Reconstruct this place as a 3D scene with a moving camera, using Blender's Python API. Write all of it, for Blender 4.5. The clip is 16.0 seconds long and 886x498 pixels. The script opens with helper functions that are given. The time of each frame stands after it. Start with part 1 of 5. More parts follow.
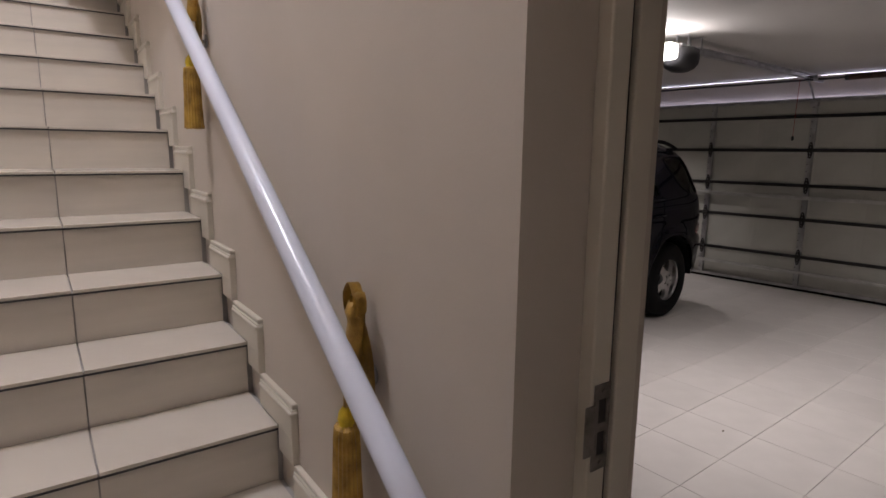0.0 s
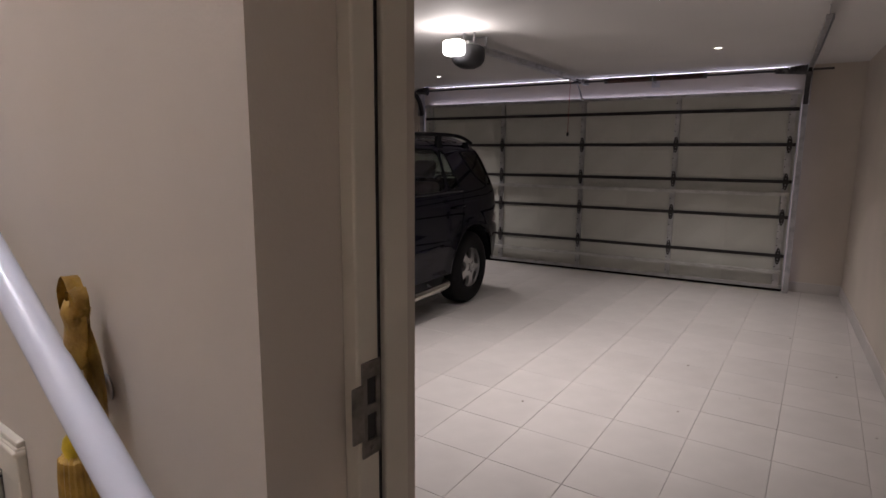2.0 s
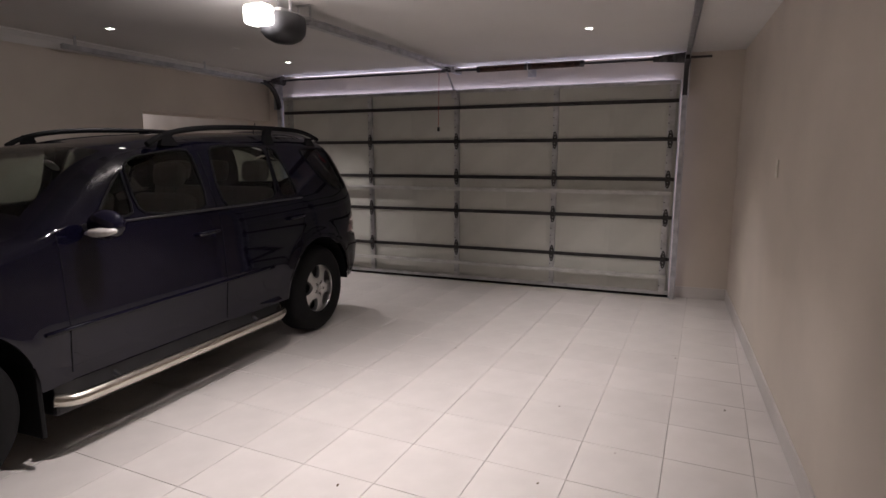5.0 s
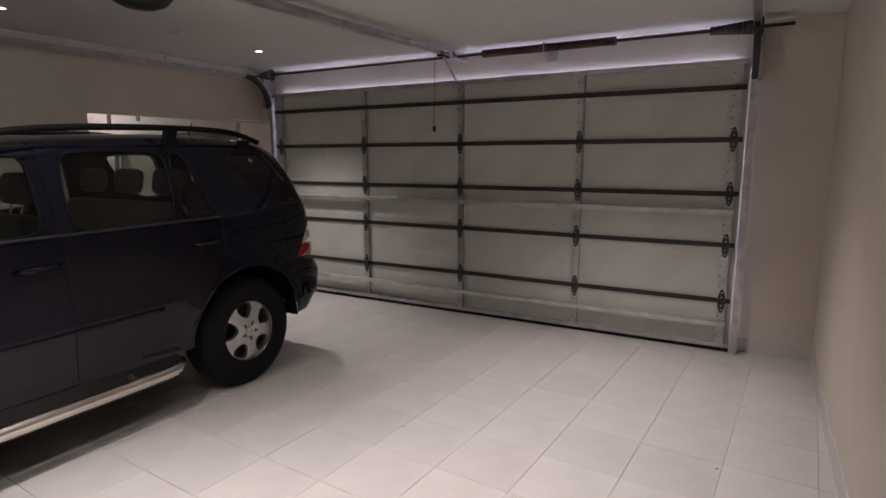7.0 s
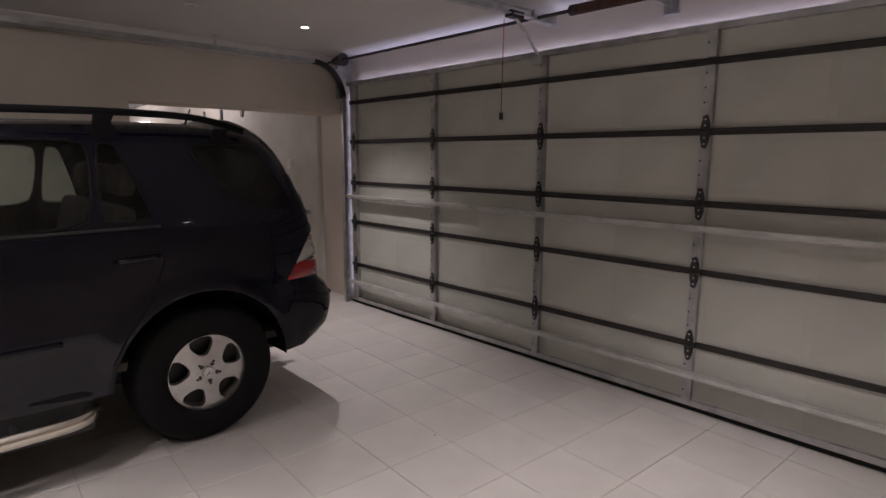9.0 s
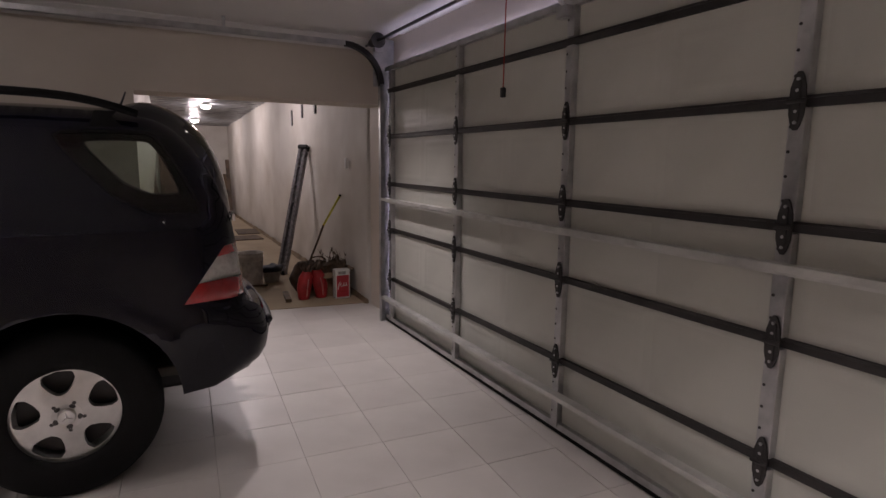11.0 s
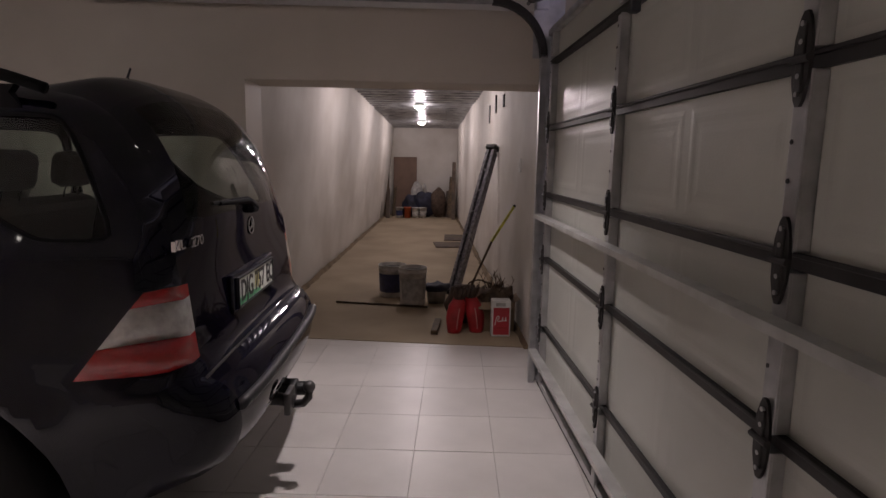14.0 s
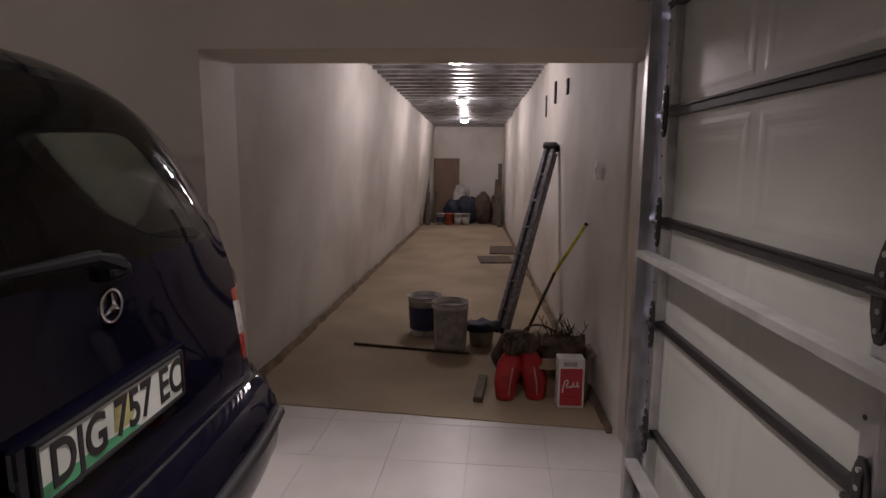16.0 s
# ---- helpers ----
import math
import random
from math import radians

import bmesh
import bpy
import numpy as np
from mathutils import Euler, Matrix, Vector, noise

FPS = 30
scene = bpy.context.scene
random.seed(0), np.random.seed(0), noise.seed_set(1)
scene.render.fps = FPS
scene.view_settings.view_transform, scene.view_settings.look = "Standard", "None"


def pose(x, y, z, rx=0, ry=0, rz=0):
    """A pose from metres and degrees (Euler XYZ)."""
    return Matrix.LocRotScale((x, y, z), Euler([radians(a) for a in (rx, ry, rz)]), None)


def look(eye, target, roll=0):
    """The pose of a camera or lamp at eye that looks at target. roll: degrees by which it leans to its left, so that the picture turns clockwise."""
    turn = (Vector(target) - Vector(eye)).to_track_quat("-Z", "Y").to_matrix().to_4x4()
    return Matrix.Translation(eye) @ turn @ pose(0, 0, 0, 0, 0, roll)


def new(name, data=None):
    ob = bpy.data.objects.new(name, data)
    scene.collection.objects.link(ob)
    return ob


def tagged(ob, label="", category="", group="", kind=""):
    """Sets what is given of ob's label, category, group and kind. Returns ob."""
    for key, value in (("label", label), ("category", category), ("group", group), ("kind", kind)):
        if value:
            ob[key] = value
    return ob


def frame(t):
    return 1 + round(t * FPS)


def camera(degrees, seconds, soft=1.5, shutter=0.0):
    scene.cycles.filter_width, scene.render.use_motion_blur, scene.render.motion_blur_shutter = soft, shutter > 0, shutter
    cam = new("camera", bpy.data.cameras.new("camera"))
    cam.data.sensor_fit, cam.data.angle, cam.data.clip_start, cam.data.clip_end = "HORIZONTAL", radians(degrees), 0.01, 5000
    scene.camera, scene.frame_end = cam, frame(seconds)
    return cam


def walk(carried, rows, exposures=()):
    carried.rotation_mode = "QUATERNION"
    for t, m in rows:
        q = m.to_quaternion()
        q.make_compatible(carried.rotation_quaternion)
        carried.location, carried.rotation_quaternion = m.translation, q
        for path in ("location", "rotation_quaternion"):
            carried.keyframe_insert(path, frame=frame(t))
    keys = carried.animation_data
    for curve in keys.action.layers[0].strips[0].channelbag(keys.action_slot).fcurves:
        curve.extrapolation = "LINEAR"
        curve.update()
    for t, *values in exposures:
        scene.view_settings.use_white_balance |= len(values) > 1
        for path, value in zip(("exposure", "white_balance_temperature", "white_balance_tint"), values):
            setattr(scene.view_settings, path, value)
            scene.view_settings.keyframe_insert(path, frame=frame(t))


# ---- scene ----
cam = camera(76.0, 16.0)
PATH = [
    (0, (0.372, 0.565, 1.679), (1.675, 2.045, 1.341), 0.7),
    (0.5, (0.383, 0.549, 1.671), (1.807, 1.912, 1.334), 0.6),
    (1, (0.397, 0.54, 1.665), (1.929, 1.782, 1.329), 0.6),
    (1.5, (0.436, 0.546, 1.64), (2.062, 1.662, 1.307), 0.4),
    (2, (0.499, 0.552, 1.617), (2.206, 1.539, 1.286), 0.4),
    (2.5, (0.655, 0.563, 1.607), (2.434, 1.414, 1.273), 0.2),
    (3, (0.805, 0.59, 1.596), (2.628, 1.342, 1.262), 0.1),
    (3.5, (0.974, 0.539, 1.648), (2.811, 1.248, 1.3), 0.1),
    (4, (1.139, 0.546, 1.604), (2.985, 1.239, 1.271), -0.0),
    (6.5, (2.775, 0.226, 1.611), (4.545, 1.096, 1.282), -0.2),
    (7, (3.197, 0.202, 1.628), (4.918, 1.169, 1.305), -0.2),
    (7.5, (3.611, 0.183, 1.631), (5.255, 1.275, 1.307), -0.3),
    (8, (4.029, 0.217, 1.631), (5.584, 1.434, 1.31), -0.1),
    (8.5, (4.435, 0.23, 1.622), (5.877, 1.578, 1.302), 0.0),
    (9, (4.821, 0.239, 1.59), (6.177, 1.674, 1.272), 0.3),
    (11.5, (6.616, 0.555, 1.531), (7.382, 2.373, 1.228), 0.7),
    (12, (6.866, 0.652, 1.529), (7.462, 2.533, 1.226), 0.8),
    (12.5, (7.091, 0.808, 1.551), (7.522, 2.736, 1.246), 1.0),
    (13, (7.301, 1.050, 1.552), (7.603, 3.002, 1.250), 1.0),
    (13.5, (7.433, 1.329, 1.527), (7.615, 3.296, 1.222), 1.0),
    (14, (7.498, 1.661, 1.526), (7.578, 3.635, 1.221), 0.9),
    (14.5, (7.565, 1.982, 1.502), (7.584, 3.959, 1.198), 0.8),
    (15, (7.565, 2.314, 1.533), (7.547, 4.291, 1.228), 0.5),
    (15.5, (7.536, 2.672, 1.529), (7.491, 4.648, 1.224), 0.4),
    (16, (7.529, 3.022, 1.554), (7.454, 4.997, 1.249), 0.3),
]
walk(cam, [(t, look(eye, target, roll)) for t, eye, target, roll in PATH],
     [(0, -0.52, 6500, 9), (1.0, -0.48, 6500, 9), (2.0, -0.28, 6500, 10), (3.0, 0.0, 6500, 10), (4.0, 0.12, 6500, 10), (7.0, 0.22, 6500, 10), (9.0, 0.15, 6500, 11), (12.0, 0.1, 6580, 14), (14.0, 0.02, 6580, 14), (16.0, 0.0, 6580, 14)])

# ---------------------------------------------------------------- light
world = bpy.data.worlds.new("dim_evening")
world.use_nodes = True
scene.world = world
sky = world.node_tree.nodes.new("ShaderNodeTexSky")
sky.sky_type, sky.sun_disc = "NISHITA", False
sky.sun_elevation, sky.sun_rotation = radians(12), radians(90)
world.node_tree.links.new(sky.outputs[0], world.node_tree.nodes["Background"].inputs[0])
world.node_tree.nodes["Background"].inputs[1].default_value = 0.05
scene.view_settings.exposure = 0.0


def spot(name, x, y, z, power, angle, blend, color, size=0.03):
    data = bpy.data.lights.new(name, "SPOT")
    data.energy, data.spot_size, data.spot_blend, data.color, data.shadow_soft_size = power, radians(angle), blend, color, size
    ob = new(name, data)
    ob.location = (x, y, z)
    return ob


def bulb(name, x, y, z, power, color, size=0.05):
    data = bpy.data.lights.new(name, "POINT")
    data.energy, data.color, data.shadow_soft_size = power, color, size
    ob = new(name, data)
    ob.location = (x, y, z)
    return ob


def strip(name, m, sx, sy, power, color):
    data = bpy.data.lights.new(name, "AREA")
    data.shape, data.size, data.size_y, data.energy, data.color = "RECTANGLE", sx, sy, power, color
    ob = new(name, data)
    ob.matrix_world = m
    return ob


COOL = (1.0, 0.905, 0.91)
WARM = (1.0, 0.88, 0.90)
HALL_WHITE = (0.93, 0.93, 1.06)
CEIL = 2.65                      # garage ceiling
# first four sit in the downlights; the last two are unseen, added fill
LIT = [(6.80, 1.13), (5.30, 4.88), (7.36, 4.60), (4.68, 1.30), (3.80, 2.30), (2.90, 4.88)]
BEAM = [165, 70, 140, 165, 240, 40]
for (x, y), watts in zip(LIT, BEAM):
    spot("downlight_and_fill_beam", x, y, CEIL - 0.012, watts, 96, 1.0, COOL)
bulb("opener_bulb", 4.775, 2.93, 2.47, 14, COOL, 0.03)
TUNNEL_LAMPS = [(7.42, 9.25), (7.46, 12.55), (7.50, 15.80)]
for x, y in TUNNEL_LAMPS:
    bulb("tunnel_bulb", x, y, 2.40 - 0.026 * (y - 9.25), 27, WARM, 0.08)
bulb("stair_bulb", 0.1, 2.6, 4.9, 215, HALL_WHITE, 0.12)
# added fill without a fitting, lifts the hall wall and the risers
bulb("hall_fill", -0.5, 0.75, 2.55, 150, HALL_WHITE, 0.12)
# daylight that creeps round the edges of the closed door
LAVENDER = (0.72, 0.70, 1.0)
strip("door_gap_daylight_right", look((8.375, 0.40, 1.18), (8.375, 0.0, 1.18)), 0.05, 2.2, 2.2, LAVENDER)
strip("door_gap_daylight_left", look((8.375, 5.37, 1.18), (8.375, 5.8, 1.18)), 0.05, 2.2, 2.6, LAVENDER)
strip("door_gap_daylight_top", pose(8.398, 2.885, 2.33, 180, 0, 90), 4.9, 0.03, 4.5, LAVENDER)
# ---------------------------------------------------------------- materials
def mat(name, color, rough=0.5, metal=0.0, var=0.12, scale=6.0, fine=60.0, bump=0.05, tone=None, coat=0.0, island=0.0, obj=0.0, rvar=0.12):
    """A painted or raw surface: cloudy tone at one scale, grain and relief at another."""
    m = bpy.data.materials.new(name)
    m.use_nodes = True
    nt = m.node_tree
    bs = nt.nodes["Principled BSDF"]
    link = nt.links.new
    co = nt.nodes.new("ShaderNodeTexCoord")
    n1 = nt.nodes.new("ShaderNodeTexNoise")
    n1.inputs["Scale"].default_value, n1.inputs["Detail"].default_value = scale, 5
    n2 = nt.nodes.new("ShaderNodeTexNoise")
    n2.inputs["Scale"].default_value, n2.inputs["Detail"].default_value = fine, 3
    link(co.outputs["Object"], n1.inputs["Vector"])
    link(co.outputs["Object"], n2.inputs["Vector"])
    ramp = nt.nodes.new("ShaderNodeMix")
    ramp.data_type = "RGBA"
    dark = tone or tuple(c * (1 - 2 * var) for c in color)
    ramp.inputs[6].default_value = (*dark, 1)
    ramp.inputs[7].default_value = (*(min(1, c * (1 + 0.4 * var)) for c in color), 1)
    fac = nt.nodes.new("ShaderNodeMapRange")
    fac.inputs[1].default_value, fac.inputs[2].default_value = 0.3, 0.62
    link(n1.outputs[0], fac.inputs[0])
    link(fac.outputs[0], ramp.inputs[0])
    out = ramp.outputs[2]
    if island or obj:
        info = nt.nodes.new("ShaderNodeObjectInfo" if obj else "ShaderNodeNewGeometry")
        mr = nt.nodes.new("ShaderNodeMapRange")
        amt = obj or island
        mr.inputs[3].default_value, mr.inputs[4].default_value = 1 - amt, 1 + amt * 0.4
        link(info.outputs["Random" if obj else "Random Per Island"], mr.inputs[0])
        mul = nt.nodes.new("ShaderNodeMix")
        mul.data_type, mul.blend_type = "RGBA", "MULTIPLY"
        mul.inputs[0].default_value = 1
        link(out, mul.inputs[6])
        link(mr.outputs[0], mul.inputs[7])
        out = mul.outputs[2]
    link(out, bs.inputs["Base Color"])
    rr = nt.nodes.new("ShaderNodeMapRange")
    rr.inputs[3].default_value, rr.inputs[4].default_value = max(0.02, rough - rvar * rough), min(1, rough + rvar * rough)
    link(n1.outputs[0], rr.inputs[0])
    link(rr.outputs[0], bs.inputs["Roughness"])
    bs.inputs["Metallic"].default_value = metal
    if coat:
        bs.inputs["Coat Weight"].default_value, bs.inputs["Coat Roughness"].default_value = coat, 0.04
    if bump:
        b = nt.nodes.new("ShaderNodeBump")
        b.inputs["Strength"].default_value, b.inputs["Distance"].default_value = bump, 0.004
        link(n2.outputs[0], b.inputs["Height"])
        link(b.outputs[0], bs.inputs["Normal"])
    return m


def glow(name, color, strength):
    m = bpy.data.materials.new(name)
    m.use_nodes = True
    bs = m.node_tree.nodes["Principled BSDF"]
    bs.inputs["Base Color"].default_value = (*color, 1)
    bs.inputs["Emission Color"].default_value, bs.inputs["Emission Strength"].default_value = (*color, 1), strength
    return m


WALL = mat("greige_wall_paint", (0.60, 0.535, 0.465), 0.62, var=0.05, scale=1.4, fine=140, bump=0.10)
CEILING = mat("white_ceiling_paint", (0.66, 0.64, 0.62), 0.75, var=0.03, scale=0.9, fine=90, bump=0.08)
TRIM = mat("cream_gloss_trim", (0.66, 0.61, 0.52), 0.35, var=0.04, scale=3, fine=40, bump=0.03)
TILE = mat("pale_grey_floor_tile", (0.56, 0.53, 0.505), 0.34, var=0.07, scale=2.2, fine=35, bump=0.03, obj=0.05)
TILE_REST = mat("pale_grey_floor_tile_rest", (0.56, 0.53, 0.505), 0.34, var=0.07, scale=2.2, fine=35, bump=0.03, island=0.05)
GROUT = mat("grey_grout", (0.40, 0.375, 0.35), 0.85, var=0.2, scale=5, fine=90, bump=0.2)
STAIR_TILE = mat("cream_stair_tile", (0.66, 0.60, 0.52), 0.25, var=0.04, scale=2.5, fine=30, bump=0.02, obj=0.05)
PLASTER = mat("raw_whitish_plaster", (0.60, 0.57, 0.53), 0.72, var=0.14, scale=1.1, fine=45, bump=0.25, tone=(0.46, 0.42, 0.37))
SCREED = mat("sandy_cement_screed", (0.34, 0.27, 0.185), 0.85, var=0.2, scale=1.3, fine=70, bump=0.3, tone=(0.25, 0.195, 0.13))
MORTAR = mat("brown_spilt_mortar", (0.20, 0.145, 0.09), 0.9, var=0.25, scale=6, fine=60, bump=0.3)
GALV = mat("galvanised_steel", (0.52, 0.52, 0.53), 0.36, 0.9, var=0.15, scale=9, fine=50, bump=0.04)
DARK_STEEL = mat("dark_oiled_steel", (0.10, 0.095, 0.095), 0.45, 0.6, var=0.2, scale=12, fine=60, bump=0.05)
RAIL_DARK = mat("black_joint_strip", (0.035, 0.032, 0.032), 0.5, 0.2, var=0.2, scale=8, fine=60, bump=0.04)
PANEL = mat("grey_green_door_panel", (0.50, 0.50, 0.455), 0.34, var=0.05, scale=2, fine=120, bump=0.08)
NAVY = mat("navy_car_paint", (0.0032, 0.003, 0.0095), 0.30, 0.0, var=0.1, scale=3, fine=300, bump=0.0, coat=0.75)
NAVY.node_tree.nodes["Principled BSDF"].inputs["Specular IOR Level"].default_value = 0.0
WINDOW_SEAL = mat("black_window_rubber", (0.005, 0.005, 0.006), 0.7, var=0.1, scale=8, fine=120, bump=0.0)
WINDOW_SEAL.node_tree.nodes["Principled BSDF"].inputs["Specular IOR Level"].default_value = 0.15
BLACK_PLASTIC = mat("black_plastic", (0.018, 0.018, 0.02), 0.5, var=0.2, scale=8, fine=120, bump=0.1)
RUBBER = mat("tyre_rubber", (0.007, 0.007, 0.0075), 0.75, var=0.2, scale=14, fine=90, bump=0.2)
RUBBER.node_tree.nodes["Principled BSDF"].inputs["Specular IOR Level"].default_value = 0.2
ALLOY = mat("silver_alloy", (0.62, 0.61, 0.60), 0.34, 0.85, var=0.08, scale=12, fine=90, bump=0.02)
CHROME = mat("chrome", (0.75, 0.75, 0.76), 0.08, 1.0, var=0.03, scale=10, fine=60, bump=0.0)
RED_LENS = mat("red_lamp_lens", (0.33, 0.008, 0.010), 0.15, var=0.1, scale=30, fine=200, bump=0.05, coat=1.0)
CLEAR_LENS = mat("clear_lamp_lens", (0.46, 0.44, 0.42), 0.18, var=0.10, scale=40, fine=160, bump=0.1, coat=1.0)
STEEL_STEP = mat("brushed_steel_tube", (0.68, 0.64, 0.57), 0.24, 1.0, var=0.04, scale=4, fine=80, bump=0.0)
PLATE = mat("plate_face", (0.62, 0.63, 0.58), 0.4, var=0.3, scale=7, fine=40, bump=0.0, tone=(0.48, 0.52, 0.46))
PLATE_GREEN = mat("plate_green_print", (0.10, 0.42, 0.20), 0.4, var=0.3, scale=14, fine=40, bump=0.0)
PLATE_YELLOW = mat("plate_yellow_print", (0.50, 0.46, 0.20), 0.4, var=0.3, scale=14, fine=40, bump=0.0)
SEAT = mat("dark_grey_car_seat", (0.095, 0.085, 0.07), 0.7, var=0.1, scale=10, fine=160, bump=0.1)
RAIL_WHITE = mat("white_gloss_handrail", (0.72, 0.75, 0.86), 0.22, var=0.02, scale=4, fine=40, bump=0.01)
GOLD = mat("gold_silk_tassel", (0.50, 0.30, 0.055), 0.45, var=0.25, scale=24, fine=220, bump=0.5, tone=(0.26, 0.14, 0.02))
LAMP = glow("lit_lamp", (1.0, 0.95, 0.88), 14)
LAMP_SOFT = glow("lit_opener_lens", (1.0, 0.96, 0.9), 7)
GALV_PALE = mat("pale_galvanised_strut", (0.60, 0.60, 0.58), 0.42, 0.55, var=0.12, scale=7, fine=60, bump=0.04)
SPRING = mat("rusty_spring_steel", (0.13, 0.07, 0.055), 0.55, 0.6, var=0.3, scale=14, fine=80, bump=0.1)
STRIKE = mat("worn_bronze_steel", (0.26, 0.24, 0.22), 0.40, 0.8, var=0.3, scale=30, fine=90, bump=0.06)
DECK_STEEL = mat("corrugated_deck_steel", (0.40, 0.41, 0.43), 0.33, 0.9, var=0.25, scale=5, fine=50, bump=0.05)
RED_CORD = mat("red_cord", (0.35, 0.03, 0.02), 0.7, var=0.1, scale=30, fine=200, bump=0.2)
WHITE = mat("white_plastic", (0.75, 0.74, 0.72), 0.4, var=0.05, scale=5, fine=60, bump=0.03)


# ---------------------------------------------------------------- mesh helpers
def mesh_ob(name, bm, material, smooth=False):
    me = bpy.data.meshes.new(name)
    bmesh.ops.recalc_face_normals(bm, faces=bm.faces)
    bm.to_mesh(me)
    bm.free()
    if smooth:
        for p in me.polygons:
            p.use_smooth = True
    me.materials.append(material)
    return new(name, me)


def part(name, bm, material, parent, label="", smooth=False):
    ob = mesh_ob(name, bm, material, smooth)
    ob.parent = parent
    if label:
        ob["label"] = label
    return ob


def thing(name, x, y, z, label, category, group="", rz=0):
    ob = new(name)
    ob.matrix_world = pose(x, y, z, 0, 0, rz)
    return tagged(ob, label, category, group)


def box(bm, x0, x1, y0, y1, z0, z1, bevel=0.0, m=None):
    r = bmesh.ops.create_cube(bm, size=1)
    vs = r["verts"]
    for v in vs:
        v.co = Vector((x0 + (v.co.x + 0.5) * (x1 - x0), y0 + (v.co.y + 0.5) * (y1 - y0), z0 + (v.co.z + 0.5) * (z1 - z0)))
    if m is not None:
        bmesh.ops.transform(bm, matrix=m, verts=vs)
    if bevel:
        es = list({e for v in vs for e in v.link_edges})
        bmesh.ops.bevel(bm, geom=es, offset=bevel, segments=2, affect="EDGES", profile=0.5)
    return bm


def one_box(x0, x1, y0, y1, z0, z1, bevel=0.0):
    return box(bmesh.new(), x0, x1, y0, y1, z0, z1, bevel)


def tube(bm, a, b, r, seg=12, r2=None, caps=True):
    a, b = Vector(a), Vector(b)
    d = b - a
    m = Matrix.Translation((a + b) / 2) @ d.to_track_quat("Z", "Y").to_matrix().to_4x4()
    bmesh.ops.create_cone(bm, cap_ends=caps, segments=seg, radius1=r, radius2=r if r2 is None else r2, depth=d.length, matrix=m)
    return bm


def sweep(bm, pts, r, seg=8, closed=False):
    """A round bar along a line of points."""
    pts = [Vector(p) for p in pts]
    rings = []
    n = len(pts)
    up = Vector((0.13, 0.21, 0.97)).normalized()
    for i, p in enumerate(pts):
        a = pts[(i - 1) % n] if closed else pts[max(0, i - 1)]
        b = pts[(i + 1) % n] if closed else pts[min(n - 1, i + 1)]
        d = (b - a).normalized()
        s = d.cross(up)
        s = s.normalized() if s.length > 1e-4 else Vector((1, 0, 0))
        t = s.cross(d).normalized()
        rad = r[i] if isinstance(r, (list, tuple)) else r
        rings.append([bm.verts.new(p + rad * (math.cos(2 * math.pi * k / seg) * s + math.sin(2 * math.pi * k / seg) * t)) for k in range(seg)])
    for i in range(n if closed else n - 1):
        for k in range(seg):
            bm.faces.new((rings[i][k], rings[i][(k + 1) % seg], rings[(i + 1) % n][(k + 1) % seg], rings[(i + 1) % n][k]))
    if not closed:
        bm.faces.new(rings[0])
        bm.faces.new(rings[-1][::-1])
    return bm


def lathe(bm, profile, seg=24, m=None):
    """Turns (radius, height) pairs round z."""
    rings = [[bm.verts.new((max(r, 1e-4) * math.cos(2 * math.pi * k / seg), max(r, 1e-4) * math.sin(2 * math.pi * k / seg), z)) for k in range(seg)] for r, z in profile]
    for a, b in zip(rings, rings[1:]):
        for k in range(seg):
            bm.faces.new((a[k], a[(k + 1) % seg], b[(k + 1) % seg], b[k]))
    if m is not None:
        bmesh.ops.transform(bm, matrix=m, verts=[v for r in rings for v in r])
    return bm


def prism(bm, outline, h0, h1, m=None, bevel=0.0):
    """An outline in x and y pulled from z = h0 to h1."""
    lo = [bm.verts.new((x, y, h0)) for x, y in outline]
    hi = [bm.verts.new((x, y, h1)) for x, y in outline]
    n = len(outline)
    fs = [bm.faces.new(lo[::-1]), bm.faces.new(hi)]
    fs += [bm.faces.new((lo[i], lo[(i + 1) % n], hi[(i + 1) % n], hi[i])) for i in range(n)]
    if bevel:
        bmesh.ops.bevel(bm, geom=list(fs[0].edges) + list(fs[1].edges), offset=bevel, segments=2, affect="EDGES", profile=0.5)
        if m is not None:
            bmesh.ops.transform(bm, matrix=m, verts=bm.verts)
    elif m is not None:
        bmesh.ops.transform(bm, matrix=m, verts=lo + hi)
    return bm


def setting(name, bm, material, label, category, smooth=False):
    return tagged(mesh_ob(name, bm, material, smooth), label, category, kind="structure")

# ---------------------------------------------------------------- the large structure
HALL = pose(0.93, 1.10, 0, 0, 0, -5.71)   # the stair hall stands a little askew to the garage door
XD = 8.338                      # inner face of the sectional door
XE = 8.42                       # garage wall with the door
YS, YN = -0.24, 5.72            # garage side walls
TX0, TX1, TY1 = 6.02, 8.48, 18.08
OPEN_X0, OPEN_Z, NT = 6.285, 2.065, 0.40


def deck_z(y):
    """Underside of the passage's steel deck, which falls towards its far end."""
    return 2.70 - 0.026 * (y - 8.0)


def hall_setting(name, bm, material, label, category):
    bmesh.ops.transform(bm, matrix=HALL, verts=bm.verts)
    return setting(name, bm, material, label, category)


setting("floor", one_box(-2.4, 8.75, -2.0, YN + 0.05, -0.25, -0.006), GROUT, "grey grouted slab under pale garage floor tiles", "floor")
setting("ground", one_box(8.75, 60, -40, 40, -0.3, -0.02), SCREED, "plain ground outside the closed garage door", "ground")

